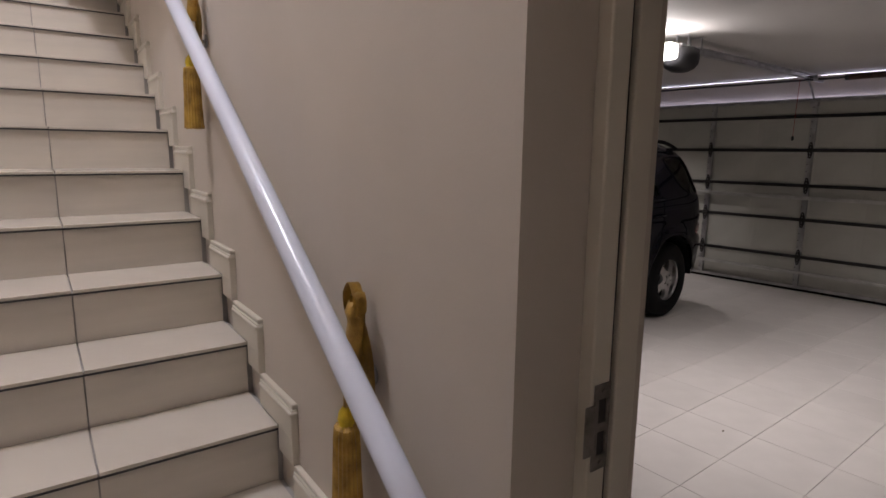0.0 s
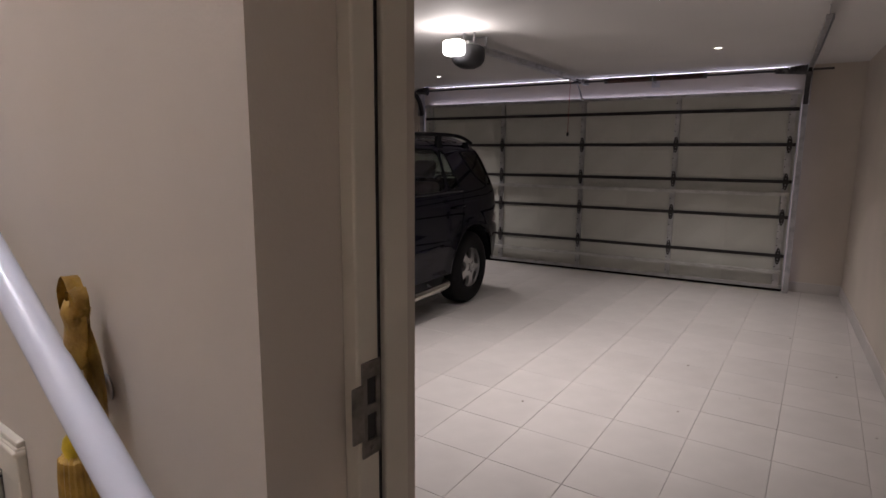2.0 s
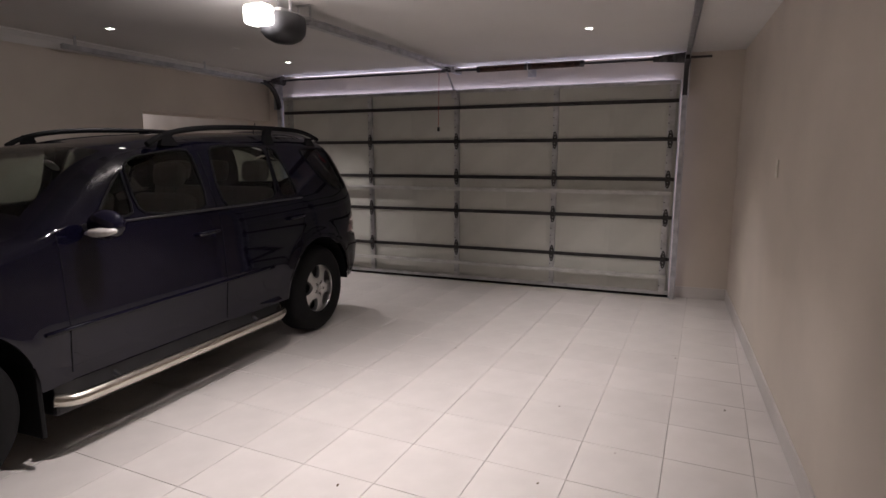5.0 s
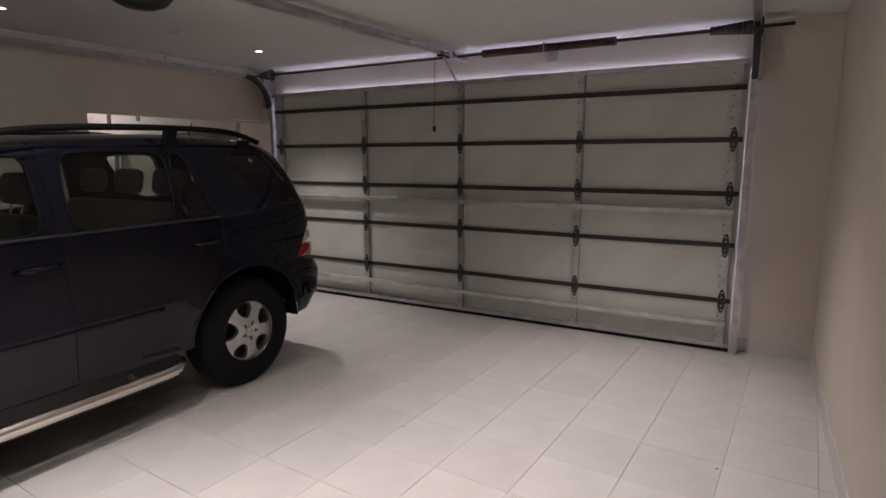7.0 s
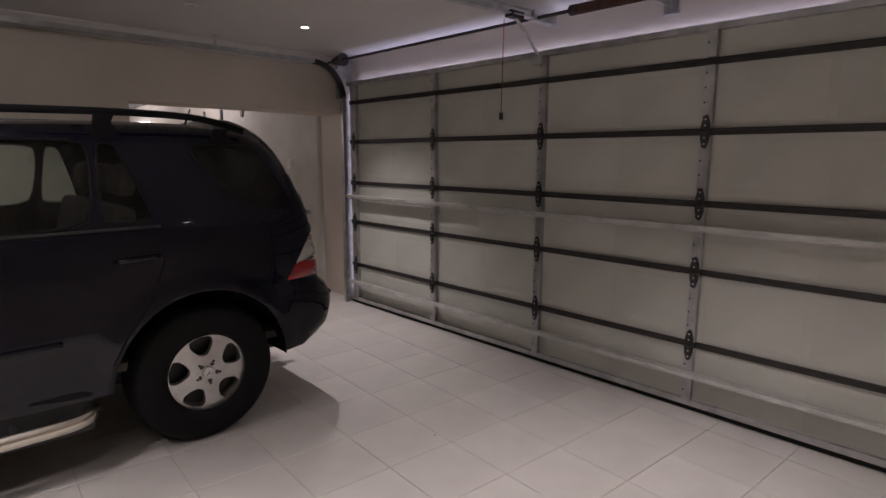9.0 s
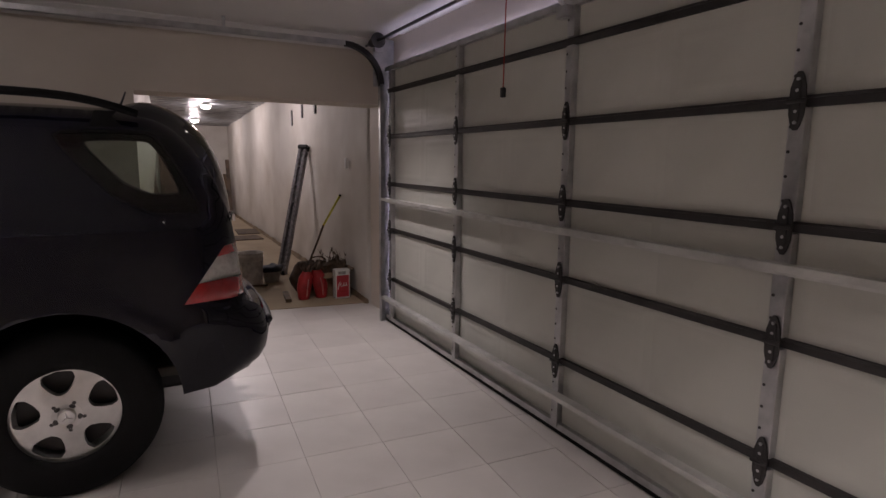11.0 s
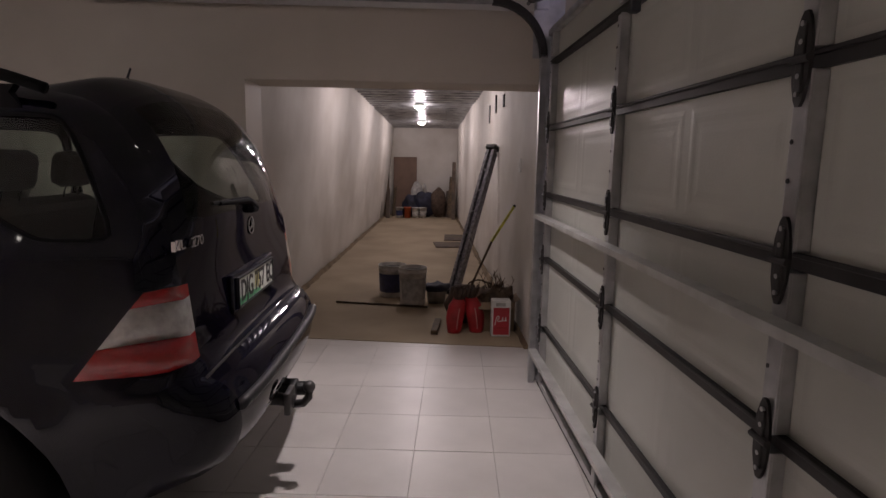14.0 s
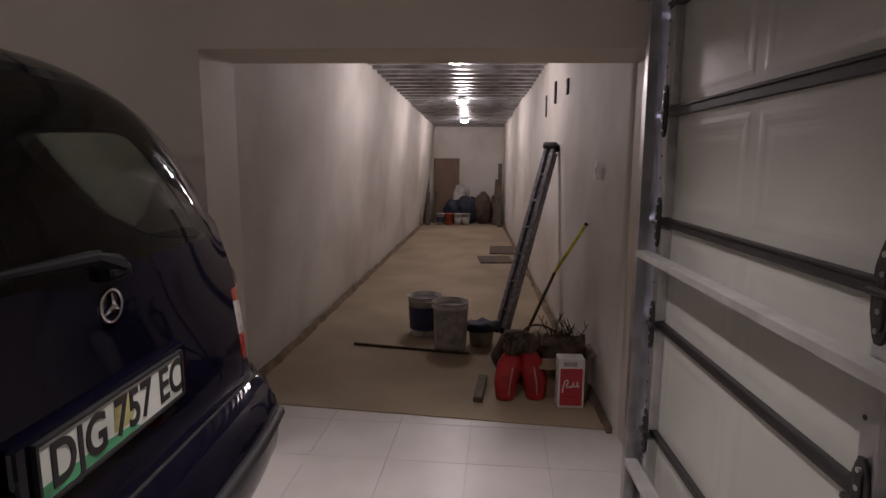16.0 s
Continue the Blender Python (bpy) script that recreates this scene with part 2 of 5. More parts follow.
# passage floor: screed with a slightly ragged edge where the tiles end
bm = bmesh.new()
n = 40
lo, hi = [], []
for i in range(n + 1):
    x = TX0 - 0.1 + (TX1 + 0.2 - TX0) * i / n
    y = 6.46 - 0.127 * (x - 6.24) + 0.012 * noise.noise((x * 3, 0, 0))
    lo.append((x, y))
pts = lo + [(TX1 + 0.1, TY1 + 0.1), (TX0 - 0.1, TY1 + 0.1)]
prism(bm, pts, -0.2, 0.004)
setting("tunnel_floor", bm, SCREED, "dusty sand-coloured cement screed floor of the unfinished passage", "floor")
setting("tunnel_base", one_box(TX0 - 0.1, TX1 + 0.1, YN + 0.05, 7.0, -0.25, -0.006), GROUT, "grey tile bed at the mouth of the passage", "floor")

# wall between hall and garage, with the doorway
bm = bmesh.new()
box(bm, 0.03, 0.33, -0.025, 6.2, 0, 5.6)
box(bm, 0.03, 0.33, -2.3, -0.91, 0, 5.6)
box(bm, 0.03, 0.33, -0.91, -0.025, 2.08, 5.6)
hall_setting("wall_west", bm, WALL, "greige painted wall between stair hall and garage", "wall")
setting("wall_south", one_box(1.0, 8.75, YS - 0.22, YS, 0, CEIL + 0.2), WALL, "long greige painted garage side wall", "wall")
bm = bmesh.new()
box(bm, 1.2, OPEN_X0, YN, YN + NT, 0, CEIL + 0.2)
box(bm, OPEN_X0, XE, YN, YN + NT, OPEN_Z, CEIL + 0.2)
setting("wall_north", bm, WALL, "greige painted garage wall with a wide opening to the passage", "wall")
bm = bmesh.new()
box(bm, XE, XE + 0.22, YS, 0.42, 0, CEIL + 0.2)
box(bm, XE, XE + 0.22, 5.35, YN + NT, 0, CEIL + 0.2)
box(bm, XE, XE + 0.22, 0.42, 5.35, 2.30, CEIL - 0.016)
box(bm, XE + 0.12, XE + 0.22, 0.42, 5.35, CEIL - 0.016, CEIL + 0.2)
setting("wall_east", bm, WALL, "greige painted wall round the garage door", "wall")
setting("ceiling", one_box(1.0, 8.75, YS - 0.2, YN, CEIL, CEIL + 0.2), CEILING, "smooth white painted garage ceiling", "ceiling")

# daylight showing through the slot between the wall's head and the ceiling
setting("daylight_slot", one_box(XE + 0.10, XE + 0.119, 0.42, 5.35, CEIL - 0.016, CEIL - 0.001), glow("dusk_daylight", (0.86, 0.84, 1.0), 5.0), "thin slot of pale daylight over the garage door", "slot")

# cornice between ceiling and side walls, a plain cove
bm = bmesh.new()
cove = [(0, 0), (0, -0.10), (0.012, -0.10), (0.022, -0.080), (0.045, -0.045), (0.080, -0.022), (0.10, -0.012), (0.10, 0)]
prism(bm, cove, 1.3, 8.42, Matrix(((0, 0, 1, 0), (-1, 0, 0, YN), (0, 1, 0, CEIL), (0, 0, 0, 1))))
setting("trim_north", bm, CEILING, "white plaster cove along the garage ceiling", "cornice")

# passage walls with gently uneven plaster
def plaster_wall(name, x, sign, lean, start, label, batter=0.0):
    bm = bmesh.new()
    ny, nz = 90, 14
    rows = [[bm.verts.new((x + lean * (y - 6.9) + batter * z + sign * 0.03 * noise.noise((y * 0.9, z * 0.45, x)) + sign * 0.008 * noise.noise((y * 4, z * 3, x)), y, z))
             for z in [2.85 * k / nz for k in range(nz + 1)]] for y in [start + (TY1 + 0.05 - start) * i / ny for i in range(ny + 1)]]
    back = [[bm.verts.new((x - sign * 0.2, y, z)) for z in (0, 2.85)] for y in (start, TY1 + 0.05)]
    for a, b in zip(rows, rows[1:]):
        for k in range(nz):
            bm.faces.new((a[k], a[k + 1], b[k + 1], b[k]))
    bm.faces.new((back[0][0], back[0][1], back[1][1], back[1][0]))
    bm.faces.new([v for v in rows[0]] + [back[0][1], back[0][0]])
    bm.faces.new([v for v in rows[-1]] + [back[1][1], back[1][0]])
    ob = setting(name, bm, PLASTER, label, "wall", smooth=True)
    return ob


plaster_wall("wall_tunnel_west", 6.04, 1, 0.042, YN + NT, "patchy raw white plaster wall of the passage", 0.09)
plaster_wall("wall_tunnel_east", 8.425, -1, 0.008, YN + NT, "patchy raw white plaster wall with damp streaks")
setting("wall_tunnel_end", one_box(TX0 - 0.2, TX1 + 0.2, TY1, TY1 + 0.2, 0, 2.9), PLASTER, "pale plaster end wall of the passage", "wall")

# corrugated steel deck over the passage
bm = bmesh.new()
prof = []
y = YN + NT
while y < TY1:
    h = deck_z(y)
    prof += [(y, h), (y + 0.10, h), (y + 0.14, h + 0.055), (y + 0.26, h + 0.055), (y + 0.30, h - 0.0078)]
    y += 0.30
top = [[bm.verts.new((x, yy, zz)) for yy, zz in prof] for x in (TX0 - 0.1, TX1 + 0.1)]
for k in range(len(prof) - 1):
    if (Vector(prof[k]) - Vector(prof[k + 1])).length > 1e-5:
        bm.faces.new((top[0][k], top[0][k + 1], top[1][k + 1], top[1][k]))
bmesh.ops.remove_doubles(bm, verts=bm.verts, dist=1e-5)
bmesh.ops.solidify(bm, geom=bm.faces[:], thickness=0.004)
setting("ceiling_tunnel", bm, DECK_STEEL, "shiny corrugated galvanised steel deck ceiling", "ceiling")
setting("roof_tunnel", one_box(TX0 - 0.2, TX1 + 0.2, YN + NT, TY1 + 0.2, 2.85, 2.95), PLASTER, "concrete slab over the steel deck", "ceiling")

# stair hall
hall_setting("wall_hall_west", one_box(-1.5, -1.3, -2.3, 6.2, 0, 5.6), WALL, "greige painted stair hall wall", "wall")
hall_setting("wall_hall_south", one_box(-1.5, 0.36, -2.5, -2.3, 0, 5.6), WALL, "greige painted stair hall wall", "wall")
hall_setting("wall_hall_north", one_box(-1.5, 0.36, 5.6, 5.8, 0, 5.6), WALL, "greige painted wall at the head of the stairs", "wall")
hall_setting("ceiling_hall", one_box(-1.5, 0.36, -2.5, 6.2, 5.6, 5.8), CEILING, "white painted stair hall ceiling", "ceiling")

# skirtings of the garage
bm = one_box(1.35, XE, YS, YS + 0.012, 0.0, 0.125, 0.003)
setting("baseboard_south", bm, TILE_REST, "low pale tile skirting along the garage wall", "skirting")
bm = one_box(XE - 0.012, XE, YS + 0.012, 0.30, 0.0, 0.125, 0.003)
setting("baseboard_east", bm, TILE_REST, "low pale tile skirting beside the garage door", "skirting")
bm = one_box(1.9, OPEN_X0, YN - 0.012, YN, 0.0, 0.085, 0.003)
setting("baseboard_north", bm, TILE_REST, "low pale tile skirting along the garage wall", "skirting")

# door frame in the doorway
bm = bmesh.new()
for v0, v1, w0, w1 in ((-0.052, -0.024, -0.911, -0.883),):
    for a, b in ((v0, v1), (w0, w1)):
        box(bm, 0.168, 0.212, a, b, 0, 2.08, 0.004)
        box(bm, 0.234, 0.288, a + 0.006 * (a > -0.5), b, 0, 2.08, 0.004)
    box(bm, 0.168, 0.212, -0.883, -0.052, 2.05, 2.082, 0.004)
    box(bm, 0.234, 0.288, -0.883, -0.052, 2.05, 2.082, 0.004)
hall_setting("door_frame", bm, TRIM, "cream painted wooden door frame with a rebate", "door frame")
bm = bmesh.new()
box(bm, 0.212, 0.234, -0.036, -0.0245, 0, 2.08)
box(bm, 0.212, 0.234, -0.911, -0.9, 0, 2.08)
hall_setting("door_seal", bm, BLACK_PLASTIC, "dark rubber seal in the door rebate", "seal")
# ---------------------------------------------------------------- strike plate on the jamb
sp = thing("strike_plate", 0, 0, 0, "worn steel strike plate screwed to the cream door frame", "strike plate")
sp.matrix_world = HALL
bm = bmesh.new()
for z0, z1 in ((1.18, 1.205), (1.245, 1.26), (1.30, 1.325)):
    box(bm, 0.174, 0.211, -0.0555, -0.052, z0, z1, 0.001)
for u0, u1 in ((0.174, 0.184), (0.203, 0.211)):
    box(bm, u0, u1, -0.0555, -0.052, 1.205, 1.30, 0.001)
part("plate", bm, STRIKE, sp)
bm = bmesh.new()
box(bm, 0.152, 0.175, -0.058, -0.054, 1.21, 1.295, 0.002, None)
part("lip", bm, STRIKE, sp)
bm = bmesh.new()
box(bm, 0.184, 0.203, -0.0528, -0.0515, 1.205, 1.245)
box(bm, 0.184, 0.203, -0.0528, -0.0515, 1.26, 1.30)
part("latch_hole", bm, RAIL_DARK, sp)
for z in (1.192, 1.313):
    part("screw", tube(bmesh.new(), (0.193, -0.0575, z), (0.193, -0.055, z), 0.004, 10), STRIKE, sp)
# ---------------------------------------------------------------- stairs, skirting, handrail
RISE, GO, V2, Z2 = 0.1745, 0.270, 0.939, 0.891
NOSE = [(V2 + GO * k, Z2 + RISE * k) for k in range(-3, 14)]
NOSE = [(v, z if i > 2 else Z2 * (i + 2) / 5) for i, (v, z) in enumerate(NOSE)]
NOSE.insert(0, (NOSE[0][0] - GO, Z2 / 5))
bm = bmesh.new()
prev = 0.0
for i, (v, z) in enumerate(NOSE):
    box(bm, -1.3, 0.028, v + 0.022, 5.6, prev - 0.012 if i else 0, z - 0.012)
    prev = z
stairs = hall_setting("stairs", bm, GROUT, "straight flight of cream tiled stairs climbing beside the wall", "stairs")
tread_l = one_box(0, 0.448, 0, GO + 0.012, -0.011, 0, 0.002)
tread_r = one_box(0, 0.856, 0, GO + 0.012, -0.011, 0, 0.002)
riser_l = one_box(0, 0.448, 0, 0.010, 0.0, 1.0)
riser_r = one_box(0, 0.856, 0, 0.010, 0.0, 1.0)
# thin dark strip that draws the shadow line beneath each nosing
lip = one_box(0, 1.308, 0, 0.004, -0.006, 0.0)


def keep_mesh(name, bm, material):
    me = bpy.data.meshes.new(name)
    bmesh.ops.recalc_face_normals(bm, faces=bm.faces)
    bm.to_mesh(me)
    bm.free()
    me.materials.append(material)
    return me


def piece(name, me, parent, m):
    ob = new(name, me)
    ob.parent = parent
    ob.matrix_local = m
    return ob


TR = [keep_mesh("tread_tile", b, STAIR_TILE) for b in (tread_l, tread_r)]
RI = [keep_mesh("riser_tile", b, STAIR_TILE) for b in (riser_l, riser_r)]
LIP = keep_mesh("nosing_shadow_strip", lip, DARK_STEEL)
prev = 0.0
for i, (v, z) in enumerate(NOSE):
    for k, u in enumerate((-0.438, -1.298)):
        piece("tread_tile", TR[k], stairs, HALL @ Matrix.Translation((u, v, z)))
        piece("riser_tile", RI[k], stairs, HALL @ Matrix.Translation((u, v + 0.012, prev)) @ Matrix.Diagonal((1, 1, z - prev - 0.013, 1)))
    piece("nosing_shadow_strip", LIP, stairs, HALL @ Matrix.Translation((-1.298, v + 0.001, z - 0.0115)))
    prev = z

# stepped skirting with a bead along its top
end = NOSE[-1][0] + 0.4
prev = 0.0
skirting = None
for i, (v, z) in enumerate(NOSE):
    bm = bmesh.new()
    nv = NOSE[i + 1][0] - 0.11 if i + 1 < len(NOSE) else end
    box(bm, 0.010, 0.032, v - 0.11, v, prev + (0.10 if i else 0), z + 0.002, 0.003)
    box(bm, 0.010, 0.032, v - 0.11, nv + 0.0, z, z + 0.085, 0.003)
    box(bm, 0.014, 0.032, v - 0.108, nv + 0.004, z + 0.085, z + 0.10, 0.004)
    box(bm, 0.004, 0.030, v - 0.114, nv - 0.010, z + 0.066, z + 0.080, 0.005)
    prev = z
    if skirting is None:
        skirting = hall_setting("baseboard_stairs", bm, TRIM, "cream moulded skirting stepping up beside the stairs", "skirting")
    else:
        bmesh.ops.transform(bm, matrix=HALL, verts=bm.verts)
        part("skirting_piece", bm, TRIM, skirting)

rail = thing("handrail", 0, 0, 0, "glossy white round handrail on the stair wall", "handrail")
rail.matrix_world = HALL
bm = bmesh.new()
a, b = Vector((-0.045, -0.02, 1.002)), Vector((-0.045, 4.2, 3.90))
sweep(bm, [a + (b - a) * k / 20 for k in range(21)], 0.027, 24)
part("rail_bar", bm, RAIL_WHITE, rail, smooth=True)
for v in (0.40, 1.60, 2.75):
    z = 1.002 + (v + 0.02) * 0.687
    bm = bmesh.new()
    sweep(bm, [(-0.045, v, z - 0.02), (-0.04, v, z - 0.05), (-0.01, v, z - 0.065), (0.03, v, z - 0.065)], 0.006, 8)
    lathe(bm, [(0, 0.0), (0.025, 0.0), (0.025, 0.006), (0, 0.008)], 16, pose(0.03, v, z - 0.065, 0, -90, 0))
    part("rail_bracket", bm, GALV, rail, smooth=True)


def tassel(v, z):
    """A gold silk bow, cord and tassel tied round a rail bracket; z is the rail's height there."""
    t = thing("tassel", 0, 0, 0, "gold silk curtain tassel tied in a bow round the white handrail", "tassel", "tassels on the handrail")
    t.matrix_world = HALL @ Matrix.Translation((-0.02, v, z))
    rng = random.Random(int(v * 100))
    for lean, size, wide in ((0.010, 0.052, 0.9), (-0.012, 0.040, 0.7)):
        bm = bmesh.new()
        n = 16
        inner = []
        for k in range(n + 1):
            a = 2 * math.pi * k / n
            r = size * (0.55 + 0.45 * math.sin(a / 2))
            inner.append((lean + wide * 0.55 * r * math.sin(a), 0.085 + r * (1 - math.cos(a)) * 0.62 - 0.02))
        rows = [[bm.verts.new((0.014 + off, y, z + 0.004 * rng.uniform(-1, 1))) for y, z in inner] for off in (-0.012, 0.0, 0.012)]
        for p, q in zip(rows, rows[1:]):
            for k in range(n):
                bm.faces.new((p[k], p[k + 1], q[k + 1], q[k]))
        bmesh.ops.solidify(bm, geom=bm.faces[:], thickness=0.0025)
        part("bow_loop", bm, GOLD, t, smooth=True)
    bm = bmesh.new()
    sweep(bm, [(0.012, 0.002, 0.095), (0.016, 0.004, 0.075), (0.014, -0.002, 0.05), (0.012, 0.0, 0.015), (0.014, 0.0, -0.02)], [0.012, 0.022, 0.018, 0.020, 0.013], 12)
    part("knot", bm, GOLD, t, smooth=True)
    for side, length in ((-1, 0.17), (-0.55, 0.14)):
        bm = bmesh.new()
        rows = []
        for k in range(9):
            q = k / 8
            w = 0.008 + 0.024 * q
            cy = side * (0.010 + 0.030 * q)
            rows.append([bm.verts.new((0.024 + 0.006 * math.sin(3 * m + 4 * q), cy + w * (m - 1.5) / 1.5, 0.06 - length * q)) for m in range(4)])
        for p, q in zip(rows, rows[1:]):
            for m in range(3):
                bm.faces.new((p[m], p[m + 1], q[m + 1], q[m]))
        bmesh.ops.solidify(bm, geom=bm.faces[:], thickness=0.002)
        part("ribbon_tail", bm, GOLD, t, smooth=True)
    bm = bmesh.new()
    sweep(bm, [(0.0, 0.0, -0.02), (-0.002, 0.012, -0.08), (0.0, 0.02, -0.14)], 0.007, 8)
    part("cord", bm, GOLD, t, smooth=True)
    bm = bmesh.new()
    lathe(bm, [(0.006, 0.035), (0.016, 0.022), (0.019, 0.006), (0.015, -0.008), (0.020, -0.012)], 16, Matrix.Translation((0, 0.02, -0.165)))
    part("tassel_head", bm, mat_yellow, t, "bright yellow tassel head", smooth=True)
    bm = bmesh.new()
    seg = 40
    rings = []
    for r, zz in ((0.010, -0.17), (0.028, -0.18), (0.031, -0.21), (0.033, -0.28), (0.036, -0.35), (0.038, -0.385), (0.03, -0.387)):
        rings.append([bm.verts.new(((r * (0.8 + 0.09 * (k % 2))) * math.cos(2 * math.pi * k / seg), 0.022 + r * (1 + 0.07 * (k % 2)) * math.sin(2 * math.pi * k / seg), zz + 0.004 * rng.random())) for k in range(seg)])
    for p, q in zip(rings, rings[1:]):
        for k in range(seg):
            bm.faces.new((p[k], p[(k + 1) % seg], q[(k + 1) % seg], q[k]))
    bm.faces.new(rings[-1])
    part("tassel_skirt", bm, GOLD, t, "fringe of gold threads", smooth=False)


mat_yellow = mat("yellow_thread", (0.72, 0.50, 0.02), 0.5, var=0.15, scale=40, fine=200, bump=0.4)
for v in (0.40, 1.60, 2.68):
    tassel(v, 1.002 + (v + 0.02) * 0.687 - (0.0 if v < 1 else -0.02))
# ---------------------------------------------------------------- sectional garage door
gd = thing("sectional_garage_door", XD, 2.885, 0, "closed grey sectional garage door with steel stiles and black hinges", "garage door")
gd_y = 2.885
Y0, Y1 = 0.355, 5.415
CUTS = [0.03, 0.435, 0.90, 1.32, 1.75, 2.155, 2.365]
STILES = [0.43, 1.665, 2.870, 4.065, 5.30]


def shifted(bm):
    bmesh.ops.transform(bm, matrix=Matrix.Translation((-XD, -gd_y, 0)), verts=bm.verts)
    return bm


def embossed(w, h):
    """A pressed field: a raised rim, a groove and a flat heart, standing out towards the room."""
    bm = bmesh.new()
    rings = []
    for d, x in ((0, 0), (0.016, -0.0012), (0.030, -0.0012), (0.046, -0.0003), (0.060, -0.0003), (0.078, -0.0010)):
        rings.append([bm.verts.new((x, sy * (w / 2 - d), sz * (h / 2 - d))) for sy, sz in ((-1, -1), (1, -1), (1, 1), (-1, 1))])
    for a, b in zip(rings, rings[1:]):
        for k in range(4):
            bm.faces.new((a[k], a[(k + 1) % 4], b[(k + 1) % 4], b[k]))
    bm.faces.new(rings[-1])
    return bm


FIELD = {}
for i, (a, b) in enumerate(zip(CUTS, CUTS[1:])):
    sec = part("door_section", shifted(one_box(XD + 0.004, XD + 0.045, Y0, Y1, a + 0.003, b - 0.003, 0.004)), PANEL, gd)
    if b - a < 0.3:
        continue
    for s0, s1 in zip(STILES, STILES[1:]):
        w, h = (s1 - s0 - 0.06) / 2 - 0.05, b - a - 0.10
        key = (round(w, 2), round(h, 2))
        if key not in FIELD:
            FIELD[key] = keep_mesh("embossed_panel", embossed(w, h), PANEL)
        for q in (0.25, 0.75):
            y = s0 + 0.03 + (s1 - s0 - 0.06) * q
            piece("embossed_panel", FIELD[key], sec, Matrix.Translation((0.004, y - gd_y, (a + b) / 2)))
for z in CUTS[1:6]:
    bm = bmesh.new()
    box(bm, XD - 0.012, XD + 0.004, Y0 + 0.01, Y1 - 0.01, z - 0.020, z + 0.018, 0.003)
    box(bm, XD - 0.019, XD - 0.006, Y0 + 0.01, Y1 - 0.01, z + 0.009, z + 0.020, 0.003)
    part("joint_strip", shifted(bm), RAIL_DARK, gd, "dark strip along the joint between two sections")
HOLE_Z = [0.05 + 0.085 * k for k in range(27)]
for j, y in enumerate(STILES):
    w = 0.030 if 0 < j < 4 else 0.034
    for a, b in zip(CUTS, CUTS[1:]):
        bm = bmesh.new()
        box(bm, XD - 0.032, XD + 0.003, y - w, y + w, a + 0.022, b - 0.022, 0.003)
        box(bm, XD - 0.037, XD - 0.030, y - w, y - w + 0.010, a + 0.022, b - 0.022, 0.002)
        st = part("stile", shifted(bm), GALV, gd, "galvanised steel stile")
        bm = bmesh.new()
        for z in HOLE_Z:
            if a + 0.04 < z < b - 0.04:
                tube(bm, (XD - 0.0334, y + w - 0.010, z), (XD - 0.030, y + w - 0.010, z), 0.006, 8)
        if len(bm.verts):
            part("punched_hole", shifted(bm), RAIL_DARK, st)
        else:
            bm.free()


def hinge_shape():
    """A black pressed hinge: two tapered leaves on a barrel."""
    out = []
    for s in (1, -1):
        out.append([(-0.028, s * 0.006), (0.028, s * 0.006), (0.026, s * 0.045), (0.014, s * 0.085), (0.006, s * 0.098), (-0.006, s * 0.098), (-0.014, s * 0.085), (-0.026, s * 0.045)])
    bm = bmesh.new()
    face = Matrix(((0, 0, -1, 0), (1, 0, 0, 0), (0, 1, 0, 0), (0, 0, 0, 1)))
    for o in out:
        prism(bm, o if o[0][1] > 0 else o[::-1], 0.0, 0.008, face)
    tube(bm, (-0.011, -0.032, 0), (-0.011, 0.032, 0), 0.009, 10)
    box(bm, -0.013, 0.0, -0.012, 0.012, -0.07, 0.07, 0.003)
    return bm


HINGE = keep_mesh("hinge", hinge_shape(), RAIL_DARK)
BOLT = keep_mesh("hinge_bolt", tube(bmesh.new(), (-0.014, 0, 0), (-0.006, 0, 0), 0.006, 8), GALV)
for z in CUTS[1:5]:
    for y in STILES:
        h = piece("hinge", HINGE, gd, Matrix.Translation((-0.036, y - gd_y, z)))
        for dz in (-0.072, -0.035, 0.035, 0.072):
            piece("hinge_bolt", BOLT, h, Matrix.Translation((0, 0.0, dz)))
for z in (1.178, 0.248):
    bm = bmesh.new()
    box(bm, XD - 0.090, XD - 0.038, Y0 + 0.03, Y1 - 0.03, z + 0.012, z + 0.016, 0.001)
    box(bm, XD - 0.092, XD - 0.088, Y0 + 0.03, Y1 - 0.03, z - 0.010, z + 0.016, 0.001)
    box(bm, XD - 0.041, XD - 0.037, Y0 + 0.03, Y1 - 0.03, z - 0.030, z + 0.014, 0.001)
    part("stiffening_strut", shifted(bm), GALV_PALE, gd, "pale galvanised stiffening strut across the door")
bm = bmesh.new()
box(bm, XD - 0.036, XD + 0.004, Y0, Y1, 2.325, 2.365, 0.003)
part("top_rail", shifted(bm), GALV, gd, "galvanised top rail")
bm = bmesh.new()
box(bm, XD - 0.02, XD + 0.045, Y0, Y1, 0.004, 0.034, 0.006)
part("bottom_seal", shifted(bm), RUBBER, gd, "black rubber bottom seal")
bm = bmesh.new()
box(bm, XD - 0.03, XD + 0.0, Y0, Y1, 0.036, 0.075, 0.003)
part("bottom_rail", shifted(bm), GALV, gd)

